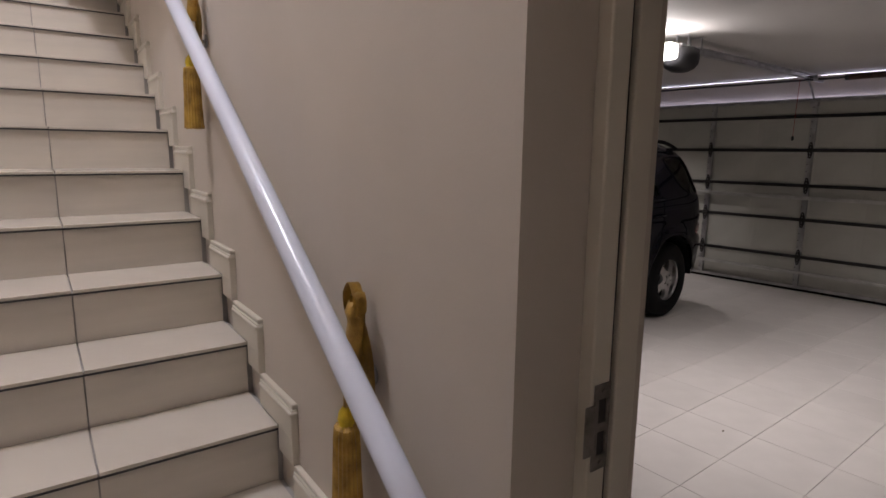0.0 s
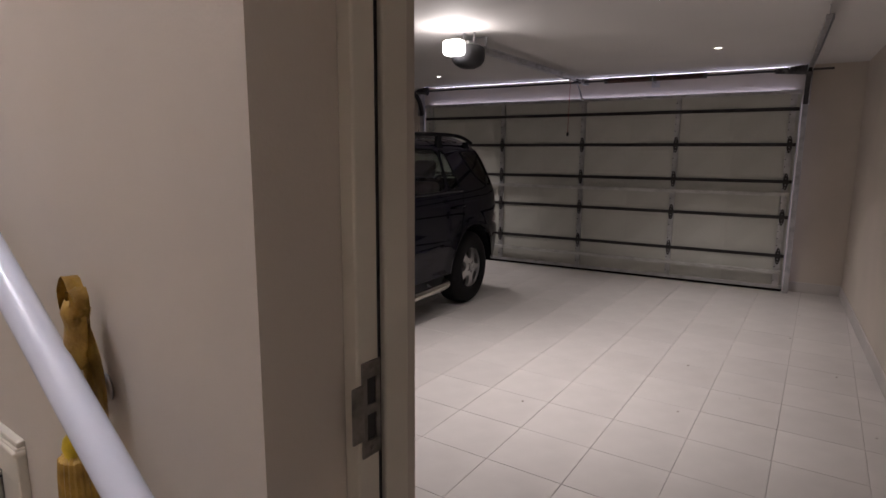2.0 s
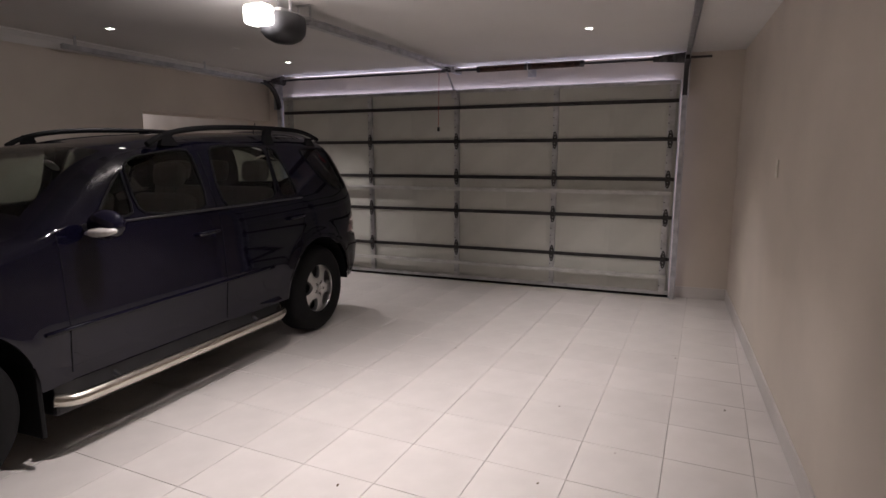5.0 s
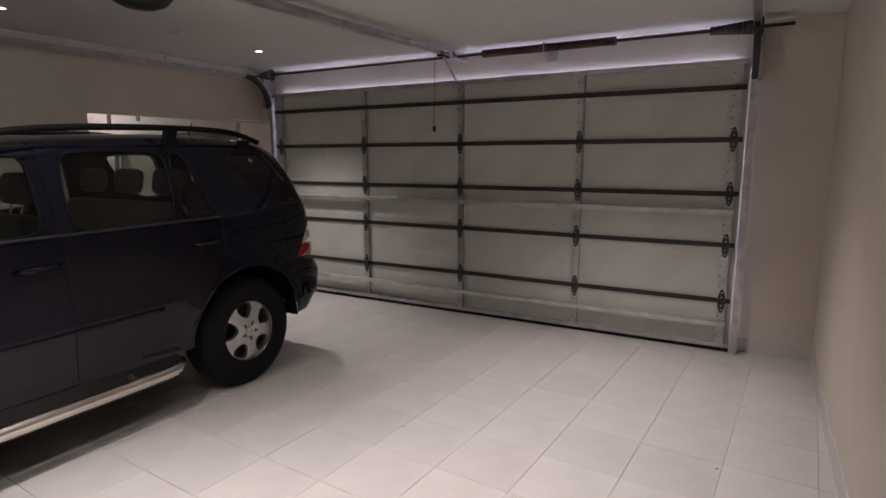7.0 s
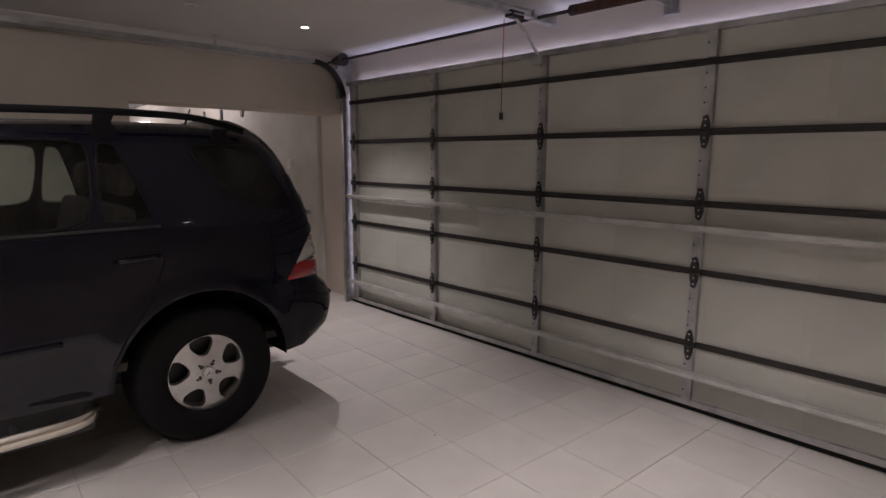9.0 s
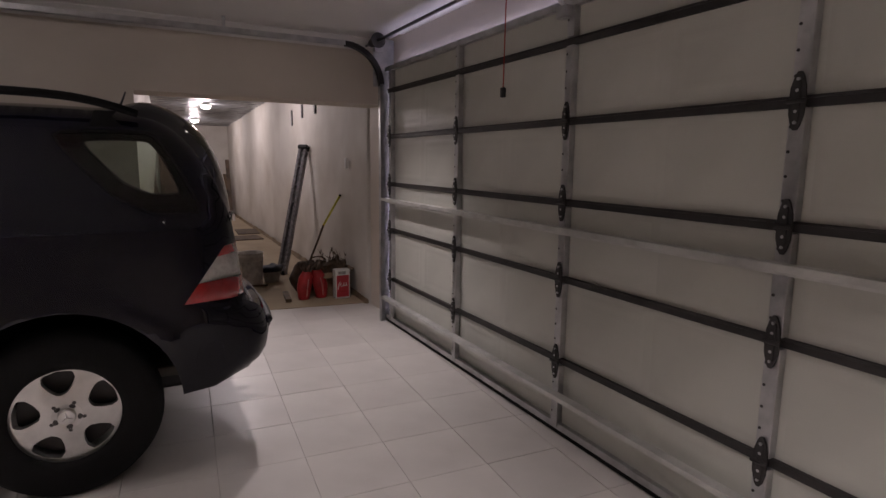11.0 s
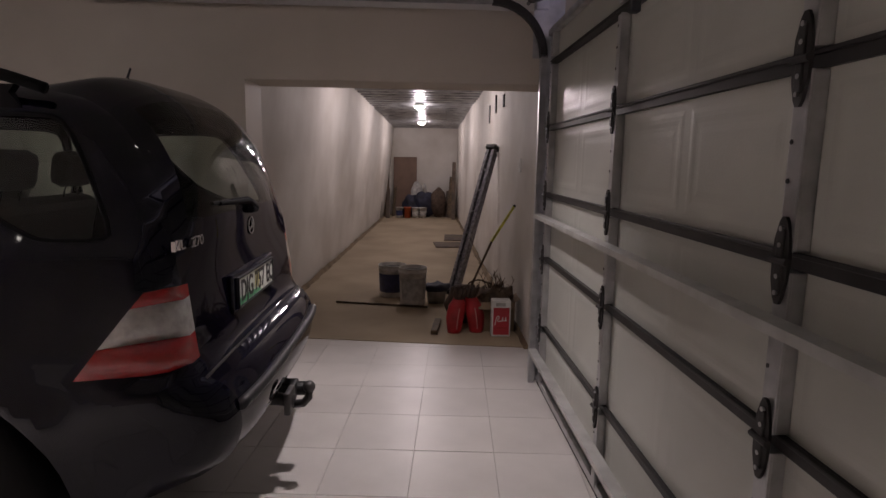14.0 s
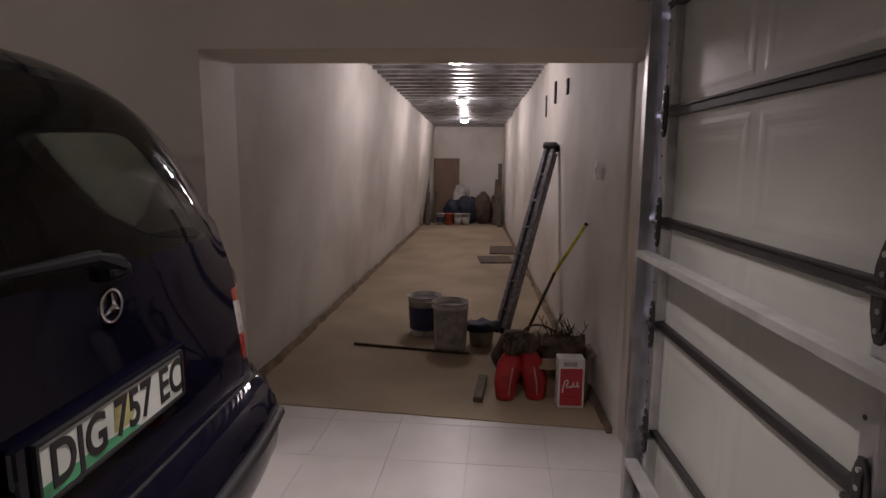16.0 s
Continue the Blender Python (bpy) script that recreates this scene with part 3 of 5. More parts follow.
# tracks
for y, s, name in ((0.318, -1, "right"), (5.452, 1, "left")):
    tr = thing("door_track", XD, y, 0, "galvanised roller track beside the garage door, curving up under the ceiling", "door track", "garage door tracks")
    bm = bmesh.new()
    box(bm, -0.075, -0.071, -0.022, 0.022, 0, 2.22, 0.001)
    box(bm, -0.075, -0.035, -0.024, -0.020, 0, 2.22, 0.001)
    box(bm, -0.075, -0.035, 0.020, 0.024, 0, 2.22, 0.001)
    part("upright", bm, GALV, tr)
    part("wall_angle", one_box(-0.03, 0.065, min(s * 0.026, s * 0.031), max(s * 0.026, s * 0.031), 0, 2.25, 0.001), GALV, tr)
    bm = bmesh.new()
    arc = [(-0.055 - 0.34 * (1 - math.cos(a)), 0, 2.20 + 0.34 * math.sin(a)) for a in [math.pi / 2 * k / 10 for k in range(11)]]
    rings = []
    for k, p in enumerate(arc):
        a = math.pi / 2 * k / 10
        out = Vector((math.cos(a), 0, math.sin(a))) * 0.022
        rings.append([bm.verts.new(Vector(p) + out * so + Vector((0, 0.024 * sy_, 0))) for so, sy_ in ((-1, -1), (1, -1), (1, 1), (-1, 1))])
    for p, q in zip(rings, rings[1:]):
        for k in range(4):
            bm.faces.new((p[k], p[(k + 1) % 4], q[(k + 1) % 4], q[k]))
    bm.faces.new(rings[0])
    bm.faces.new(rings[-1])
    part("curve", bm, RAIL_DARK, tr, "blackened curved track piece")
    bm = bmesh.new()
    x1 = -0.395
    box(bm, -3.06, x1, -0.024, 0.024, 2.560, 2.564, 0.001)
    box(bm, -3.06, x1, -0.024, -0.020, 2.524, 2.562, 0.001)
    box(bm, -3.06, x1, 0.020, 0.024, 2.524, 2.562, 0.001)
    part("horizontal_track", bm, GALV, tr)
    for xh in (-2.95, -1.40):
        part("hanger_strap", one_box(xh, xh + 0.025, -0.003, 0.003, 2.56, CEIL), GALV, tr)
    bm = bmesh.new()
    box(bm, -0.12, 0.09, s * 0.032, s * 0.038, 2.20, 2.62, 0.002)
    box(bm, -0.115, -0.03, s * 0.002, s * 0.036, 2.50, 2.60, 0.002)
    part("flag_bracket", bm, GALV, tr)

# torsion shaft with springs and cable drums
ts = thing("torsion_shaft", 8.20, 2.885, 2.57, "dark torsion shaft with two springs above the garage door", "torsion shaft")
part("shaft", tube(bmesh.new(), (0, -2.80, 0), (0, 2.72, 0), 0.0125, 12), DARK_STEEL, ts, smooth=True)
for y0, y1 in ((-1.50, -0.94), (-0.88, -0.34)):
    bm = bmesh.new()
    turns = 46
    pts = [(0.030 * math.cos(k * math.pi / 4), y0 + (y1 - y0) * k / (turns * 8), 0.030 * math.sin(k * math.pi / 4)) for k in range(turns * 8 + 1)]
    sweep(bm, pts, 0.0062, 5)
    part("spring", bm, SPRING, ts, "rust-brown coil spring")
    for ya in (y0 - 0.03, y1 - 0.01):
        part("winding_cone", tube(bmesh.new(), (0, ya, 0), (0, ya + 0.04, 0), 0.036, 16), DARK_STEEL, ts)
bm = bmesh.new()
box(bm, -0.04, 0.218, -0.915, -0.905, -0.05, 0.05, 0.003)
box(bm, 0.205, 0.219, -0.96, -0.86, -0.09, 0.06, 0.003)
part("centre_bracket", bm, GALV, ts)
for y0, y1 in ((-2.24, -2.60), (2.60, 2.42)):
    bm = bmesh.new()
    prof = [(0.014, 0), (0.030, 0.0)]
    for k in range(9):
        prof += [(0.032 + 0.003 * k, 0.02 + 0.036 * k), (0.027 + 0.003 * k, 0.035 + 0.036 * k)]
    prof += [(0.066, 0.35), (0.066, 0.365), (0.014, 0.365)]
    sc = abs(y1 - y0) / 0.365
    lathe(bm, [(r, z * sc) for r, z in prof], 20, Matrix.Translation((0, y0, 0)) @ pose(0, 0, 0, 90 if y1 < y0 else -90, 0, 0))
    part("cable_drum", bm, DARK_STEEL, ts, "grooved dark cable drum")

# door opener
op = thing("door_opener", 5.25, 2.935, CEIL, "ceiling-mounted garage door opener with a lit lens", "door opener")
bm = bmesh.new()
lathe(bm, [(0.001, -0.305), (0.07, -0.298), (0.12, -0.272), (0.148, -0.235), (0.155, -0.19), (0.15, -0.13), (0.12, -0.115), (0.001, -0.115)], 28, Matrix.Translation((-0.22, 0, 0)) @ Matrix.Diagonal((1.15, 0.9, 1, 1)))
part("motor_housing", bm, BLACK_PLASTIC, op, "black rounded motor housing", smooth=True)
bm = bmesh.new()
box(bm, -0.535, -0.410, -0.085, 0.085, -0.232, -0.105, 0.03)
lens = part("light_lens", bm, LAMP_SOFT, op, "glowing ribbed light lens", smooth=True)
lens.visible_shadow = False
bm = bmesh.new()
box(bm, -0.30, 0.05, -0.045, 0.045, -0.115, -0.085, 0.006)
part("chassis", bm, GALV, op)
for x in (-0.20, 0.03):
    for y in (-0.05, 0.05):
        part("hanging_strap", one_box(x - 0.012, x + 0.012, y - 0.002, y + 0.002, -0.11, 0.0), GALV, op)
part("ceiling_plate", one_box(0.010, 0.050, -0.07, 0.07, -0.004, 0.0), GALV, op)
bm = bmesh.new()
d = Vector((2.93, -0.06, 0.04))
rot = Vector((1, 0, 0)).rotation_difference(d.normalized()).to_matrix().to_4x4()
box(bm, 0.04, d.length, -0.006, 0.006, -0.105, -0.06, 0.001, Matrix.Translation((0, 0, -0.02)) @ rot)
box(bm, 0.04, d.length, -0.030, 0.030, -0.112, -0.104, 0.001, Matrix.Translation((0, 0, -0.02)) @ rot)
box(bm, 0.04, d.length, -0.026, 0.026, -0.062, -0.056, 0.001, Matrix.Translation((0, 0, -0.02)) @ rot)
part("rail", bm, GALV, op)
bm = bmesh.new()
box(bm, 2.90, 3.165, -0.09, -0.03, -0.10, -0.03, 0.004)
part("header_bracket", bm, GALV, op)
bm = bmesh.new()
box(bm, 2.66, 2.80, -0.085, -0.025, -0.115, -0.07, 0.004)
part("trolley", bm, BLACK_PLASTIC, op)
bm = bmesh.new()
sweep(bm, [(2.74, -0.055, -0.11), (2.86, -0.058, -0.20), (3.03, -0.062, -0.35)], 0.011, 8)
box(bm, 2.99, 3.04, -0.10, -0.02, -0.39, -0.33, 0.004)
part("door_arm", bm, GALV, op)
bm = bmesh.new()
sweep(bm, [(2.72, 0.03, -0.10), (2.72, 0.035, -0.4), (2.72, 0.04, -0.74)], 0.003, 6)
cord = part("release_cord", bm, RED_CORD, op, "thin red release cord")
bm = bmesh.new()
box(bm, 2.708, 2.732, 0.028, 0.052, -0.79, -0.74, 0.005)
part("pull_handle", bm, BLACK_PLASTIC, cord, "small dark pull handle")

# ceiling downlights
for x, y, lit in [(*p, True) for p in LIT[:4]] + [(6.43, 4.56, False)]:
    dl = thing("downlight", x, y, CEIL, "small round recessed downlight, lit" if lit else "small round recessed downlight, switched off", "downlight", "downlights in the garage ceiling")
    bm = bmesh.new()
    lathe(bm, [(0.030, -0.003), (0.034, -0.007), (0.044, -0.005), (0.047, 0.0)], 24)
    part("rim", bm, WHITE, dl, smooth=True)
    bm = bmesh.new()
    lathe(bm, [(0.001, -0.0035), (0.031, -0.0035), (0.031, -0.001), (0.001, -0.001)], 20)
    b = part("bulb_face", bm, LAMP if lit else GALV, dl, "glowing lamp face" if lit else "unlit lamp face")
    b.visible_shadow = False
# ---------------------------------------------------------------- the parked car
from mathutils import geometry

CAR_W = 1.86
CY = CAR_W / 2
TOP = [(-3.50, 0.38), (-3.64, 0.45), (-3.68, 0.60), (-3.66, 0.78), (-3.60, 0.92), (-3.45, 1.00), (-3.10, 1.085), (-2.75, 1.14), (-2.42, 1.18), (-2.30, 1.21),
       (-2.03, 1.42), (-1.80, 1.565), (-1.50, 1.645), (-1.15, 1.70), (-0.80, 1.728), (-0.30, 1.75), (0.10, 1.757), (0.45, 1.745), (0.635, 1.70),
       (0.785, 1.52), (0.875, 1.30), (0.910, 1.08), (0.930, 0.92), (0.935, 0.805), (1.015, 0.77), (1.06, 0.69), (1.065, 0.57), (1.02, 0.47), (0.88, 0.415)]
HUB = (-2.85, 0.14)
HUB_Z, TYRE_R, ARCH_R = 0.392, 0.392, 0.475


def resample(pts, step):
    out = [Vector(pts[0])]
    for a, b in zip(pts, pts[1:]):
        a, b = Vector(a), Vector(b)
        n = max(1, round((b - a).length / step))
        out += [a + (b - a) * k / n for k in range(1, n + 1)]
    return out


def smoothed(pts, rounds=2):
    """Rounds off the corners of an open line."""
    for _ in range(rounds):
        new_pts = [pts[0]]
        for a, b in zip(pts, pts[1:]):
            a, b = Vector(a), Vector(b)
            new_pts += [a * 0.75 + b * 0.25, a * 0.25 + b * 0.75]
        pts = new_pts + [pts[-1]]
    return pts


TOP_LINE = resample(smoothed(TOP), 0.035)


def to_line(p):
    best = 9.0
    for a, b in zip(TOP_LINE, TOP_LINE[1:]):
        if abs(a.x - p.x) > 0.3 or abs(a.y - p.y) > 0.3:
            continue
        d = b - a
        t = max(0.0, min(1.0, (p - a).dot(d) / max(d.length_squared, 1e-9)))
        best = min(best, (a + d * t - p).length)
    return best


def side_y(x, z):
    """How far the skin lies inside the widest line of the car."""
    y = 0.018 + 0.16 * (z - 0.78) ** 2 if z < 1.2 else 0.046 + 0.38 * (z - 1.2)
    if 0.60 < z < 0.82:
        y -= 0.008 * math.sin((z - 0.60) / 0.22 * math.pi)
    if x < -2.9:
        y += 0.30 * ((-2.9 - x) / 0.8) ** 2.2
    if x > 0.45:
        y += 0.17 * ((x - 0.45) / 0.62) ** 2.4
    for h in HUB:                                     # flared arches
        r = math.hypot(x - h, z - HUB_Z)
        y -= 0.022 * math.exp(-((r - ARCH_R - 0.02) / 0.05) ** 2)
    d = to_line(Vector((x, z)))
    R = 0.085
    if d < R:
        y += R - math.sqrt(max(0.0, R * R - (R - d) ** 2))
    return y


def in_poly(p, poly):
    c = False
    for i, a in enumerate(poly):
        b = poly[i - 1]
        if (a[1] > p[1]) != (b[1] > p[1]) and p[0] < (b[0] - a[0]) * (p[1] - a[1]) / (b[1] - a[1]) + a[0]:
            c = not c
    return c


def rounded(poly, rounds=3):
    pts = [Vector(p) for p in poly]
    for k in range(rounds):
        w = 0.12 if k == 0 else 0.25
        pts = [q for i, a in enumerate(pts) for q in (a * (1 - w) + pts[(i + 1) % len(pts)] * w, a * w + pts[(i + 1) % len(pts)] * (1 - w))]
    return pts


WINDOWS = {
    "front_quarter_light": [(-1.97, 1.25), (-1.72, 1.50), (-1.705, 1.50), (-1.705, 1.245)],
    "front_door_window": [(-1.675, 1.245), (-1.675, 1.535), (-1.57, 1.59), (-1.10, 1.655), (-1.11, 1.225)],
    "rear_door_window": [(-0.99, 1.222), (-0.94, 1.662), (-0.62, 1.668), (-0.31, 1.662), (-0.345, 1.25)],
    "rear_quarter_light": [(-0.315, 1.255), (-0.28, 1.66), (-0.19, 1.65), (-0.06, 1.262)],
    "cargo_window": [(0.125, 1.650), (0.56, 1.655), (0.65, 1.50), (0.755, 1.272), (0.54, 1.272), (0.37, 1.36)],
}
def rear_row(z):
    """The height of the body's nearest grid row on the tail."""
    return min((p.y for p in TOP_LINE if p.x > 0.6), key=lambda h: abs(h - z))


LZ = [rear_row(z) for z in (0.85, 0.945, 1.055, 1.13)]


def lamp_front(z):
    return 0.64 + (z - 0.85) / 0.28 * 0.21


def lamp_rear(z):
    return min((p for p in TOP_LINE if p.x > 0.6), key=lambda p: abs(p.y - z)).x + 0.02



def arch(h):
    a0 = math.asin((0.41 - HUB_Z) / ARCH_R)
    angles = [a0 + (math.pi - 2 * a0) * k / 20 for k in range(21)]
    return [Vector((h + ARCH_R * math.cos(a), HUB_Z + ARCH_R * math.sin(a))) for a in angles]


outline = list(TOP_LINE) + [Vector((0.76, 0.41))] + arch(HUB[1]) + [Vector((-1.2, 0.41))] + arch(HUB[0])
holes = {k: rounded(v) for k, v in WINDOWS.items()}
for k in range(3):
    a, b = LZ[k], LZ[k + 1]
    holes["tail_lamp_%d" % k] = [Vector((lamp_front(a), a)), Vector((lamp_rear(a), a)), Vector((lamp_rear(b), b)), Vector((lamp_front(b), b))]
REAR_DOOR_EDGE = [(-0.20, 1.690), (-0.045, 1.262), (-0.05, 1.05), (-0.12, 0.86), (-0.26, 0.69), (-0.33, 0.56), (-0.36, 0.41)]
DOOR_HEAD = [(-2.20, 1.20), (-1.82, 1.52), (-1.64, 1.60), (-1.30, 1.678), (-1.04, 1.690)]
SEAMS = [[(-2.20, 0.41), (-2.20, 1.20)], DOOR_HEAD + [(-0.62, 1.695)] + REAR_DOOR_EDGE, [(-1.04, 0.41), (-1.04, 1.690)]]
DOORS = {"front_door": [(-2.20, 0.41)] + DOOR_HEAD + [(-1.04, 0.41)],
         "rear_door": [(-1.04, 0.41), (-1.04, 1.690), (-0.62, 1.695)] + REAR_DOOR_EDGE}
verts, edges = [], []


def loop(pts):
    n0 = len(verts)
    verts.extend(Vector(p) for p in pts)
    edges.extend((n0 + i, n0 + (i + 1) % len(pts)) for i in range(len(pts)))


loop(outline)
for h in holes.values():
    loop(h)
for seam in SEAMS:
    n0 = len(verts)
    pts = resample(seam, 0.05)
    verts.extend(pts)
    edges.extend((n0 + i, n0 + i + 1) for i in range(len(pts) - 1))
gx = -3.66
while gx < 1.06:
    gz = 0.40
    while gz < 1.78:
        p = Vector((gx + 0.003 * math.sin(gz * 91), gz))
        if in_poly(p, outline):
            verts.append(p)
        gz += 0.045
    gx += 0.05
res = geometry.delaunay_2d_cdt(verts, edges, [], 0, 1e-4)
CV, CF = res[0], res[2]
CYS = [side_y(v.x, v.y) for v in CV]
buckets = {"side_panel": [], "front_door": [], "rear_door": [], **{k: [] for k in holes}}
for f in CF:
    c = sum((CV[i] for i in f), Vector((0, 0))) / len(f)
    if not in_poly(c, outline):
        continue
    for k, h in holes.items():
        if in_poly(c, h):
            buckets[k].append(f)
            break
    else:
        for k, h in DOORS.items():
            if in_poly(c, h):
                buckets[k].append(f)
                break
        else:
            buckets["side_panel"].append(f)


def side_mesh(faces, far, inset=0.0):
    bm = bmesh.new()
    vm = {}
    for f in faces:
        vs = []
        for i in f:
            if i not in vm:
                y = CYS[i] + inset
                vm[i] = bm.verts.new((CV[i].x, CAR_W - y if far else y, CV[i].y))
            vs.append(vm[i])
        if len(set(vs)) > 2:
            bm.faces.new(vs)
    for f in bm.faces:
        f.normal_update()
        out = f.normal.y * (1 if far else -1)
        if out < 0:
            f.normal_flip()
    return bm


def skin(name, bm, material, parent, label="", smooth=True):
    """A shell part whose faces already point outwards."""
    me = bpy.data.meshes.new(name)
    bm.to_mesh(me)
    bm.free()
    for p in me.polygons:
        p.use_smooth = smooth
    me.materials.append(material)
    ob = new(name, me)
    ob.parent = parent
    if label:
        ob["label"] = label
    return ob


def car_glass():
    m = bpy.data.materials.new("tinted_car_glass")
    m.use_nodes = True
    nt = m.node_tree
    nt.nodes.remove(nt.nodes["Principled BSDF"])
    tr, gl, fr, mix = (nt.nodes.new(k) for k in ("ShaderNodeBsdfTransparent", "ShaderNodeBsdfGlossy", "ShaderNodeFresnel", "ShaderNodeMixShader"))
    tr.inputs[0].default_value = (0.64, 0.70, 0.65, 1)
    gl.inputs["Roughness"].default_value = 0.015
    fr.inputs[0].default_value = 1.52
    nt.links.new(fr.outputs[0], mix.inputs[0])
    nt.links.new(tr.outputs[0], mix.inputs[1])
    nt.links.new(gl.outputs[0], mix.inputs[2])
    nt.links.new(mix.outputs[0], nt.nodes["Material Output"].inputs[0])
    return m


CAR_GLASS = car_glass()
car = thing("car", 5.81, 3.31, 0, "dark navy blue four-door off-road estate car parked on the tiles", "car")
for far in (False, True):
    for k in ("side_panel", "front_door", "rear_door"):
        skin(k, side_mesh(buckets[k], far), NAVY, car)
    for k in WINDOWS:
        w = skin("side_window", side_mesh(buckets[k], far, 0.004), CAR_GLASS, car, "tinted car side window")
        bm = bmesh.new()
        pts = [(p.x, (CAR_W - side_y(p.x, p.y) + 0.002) if far else side_y(p.x, p.y) - 0.002, p.y) for p in holes[k][::2]]
        sweep(bm, pts, 0.008, 5, True)
        part("window_seal", bm, WINDOW_SEAL, w)

# surfaces that run across the car
NU = 26
US = [math.copysign(abs(t) ** 0.8, t) for t in [-1 + 2 * k / NU for k in range(NU + 1)]]
GRID = []
for i, p in enumerate(TOP_LINE):
    a, b = TOP_LINE[max(0, i - 1)], TOP_LINE[min(len(TOP_LINE) - 1, i + 1)]
    t = (b - a).normalized()
    nrm = Vector((-t.y, t.x))
    edge = side_y(p.x, p.y)
    if p.x < -2.35:
        crown = 0.02 if p.y > 1.0 else 0.13
    elif p.x < -1.5:
        crown = 0.05
    elif p.x < 0.45:
        crown = 0.035
    elif p.y > 0.79:
        crown = 0.005 + 0.115 * max(0.0, min(1.0, (p.y - 1.10) / 0.45))
    else:
        crown = 0.035
    GRID.append([(p.x + nrm.x * crown * (1 - u ** 4), CY + u * (CY - edge), p.y + nrm.y * crown * (1 - u ** 4)) for u in US])
# even out the crowns from row to row
for _ in range(6):
    GRID = [GRID[0]] + [[tuple((GRID[i - 1][k][c] + 2 * GRID[i][k][c] + GRID[i + 1][k][c]) / 4 if 0 < k < NU else GRID[i][k][c] for c in range(3)) for k in range(NU + 1)] for i in range(1, len(GRID) - 1)] + [GRID[-1]]


def kind_of(i, k):
    p, q = TOP_LINE[i], TOP_LINE[i + 1]
    x, z = (p.x + q.x) / 2, (p.y + q.y) / 2
    u = abs((US[k] + US[k + 1]) / 2)
    if x < -2.3:
        return "bonnet" if z > 0.94 else "front_bumper"
    if -2.22 < x < -1.66 and u < 0.90:
        return "windscreen"
    if x > 0.5 and 1.31 < z < 1.655 and u < 0.87:
        return "rear_window"
    if x > 0.5 and z < 1.66:
        if z < 0.795:
            return "rear_bumper"
        if LZ[0] < z < LZ[3] and u > 0.93:
            return "tail_lamp_left" if US[k] < 0 else "tail_lamp_right"
        return "tailgate"
    return "roof"


sets = {}
for i in range(len(GRID) - 1):
    for k in range(NU):
        sets.setdefault(kind_of(i, k), []).append((i, k))


def grid_mesh(cells):
    bm = bmesh.new()
    vm = {}
    for i, k in cells:
        vs = []
        for a in ((i, k), (i, k + 1), (i + 1, k + 1), (i + 1, k)):
            if a not in vm:
                vm[a] = bm.verts.new(GRID[a[0]][a[1]])
            vs.append(vm[a])
        bm.faces.new(vs)
    mid = Vector((-1.0, CY, 0.8))
    for f in bm.faces:
        f.normal_update()
        if f.normal.dot(f.calc_center_median() - mid) < 0:
            f.normal_flip()
    return bm


for k in ("bonnet", "front_bumper", "windscreen", "roof", "rear_window", "tailgate", "rear_bumper"):
    lab = {"windscreen": "laminated windscreen", "rear_window": "tinted rear window"}.get(k, "")
    skin(k, grid_mesh(sets[k]), CAR_GLASS if k in ("windscreen", "rear_window") else NAVY, car, lab)

# tail lamps: red, clear and red bands over a dark bowl
for far, key in ((False, "tail_lamp_left"), (True, "tail_lamp_right")):
    lamp_ob = None
    for q, (name, material) in enumerate((("red_lens", RED_LENS), ("clear_lens", CLEAR_LENS), ("upper_red_lens", RED_LENS))):
        bm = side_mesh(buckets["tail_lamp_%d" % q], far)
        cells = [(i, k) for i, k in sets[key] if LZ[q] < (TOP_LINE[i].y + TOP_LINE[i + 1].y) / 2 < LZ[q + 1]]
        if cells:
            g = grid_mesh(cells)
            me = bpy.data.meshes.new("lens_tmp")
            g.to_mesh(me)
            g.free()
            bm.from_mesh(me)
            bpy.data.meshes.remove(me)
            bmesh.ops.remove_doubles(bm, verts=bm.verts, dist=0.004)
        if lamp_ob is None:
            lamp_ob = skin("tail_lamp", bm, material, car, "red and clear wrap-round tail lamp")
        else:
            skin(name, bm, material, lamp_ob)

# bumper mouldings, sills and creases
bm = bmesh.new()
i0 = min(range(len(TOP_LINE)), key=lambda i: (TOP_LINE[i] - Vector((1.065, 0.67))).length)
sweep(bm, [(GRID[i0][k][0] + 0.006, GRID[i0][k][1], GRID[i0][k][2]) for k in range(NU + 1)], 0.022, 8)
part("bumper_moulding", bm, BLACK_PLASTIC, car, "black bumper moulding", smooth=True)
i1 = min(range(len(TOP_LINE)), key=lambda i: (TOP_LINE[i] - Vector((0.975, 0.795))).length)
bm = bmesh.new()
sweep(bm, [(GRID[i1][k][0] + 0.002, GRID[i1][k][1], GRID[i1][k][2] - 0.004) for k in range(NU + 1)], 0.006, 6)
part("tailgate_gap", bm, RAIL_DARK, car)
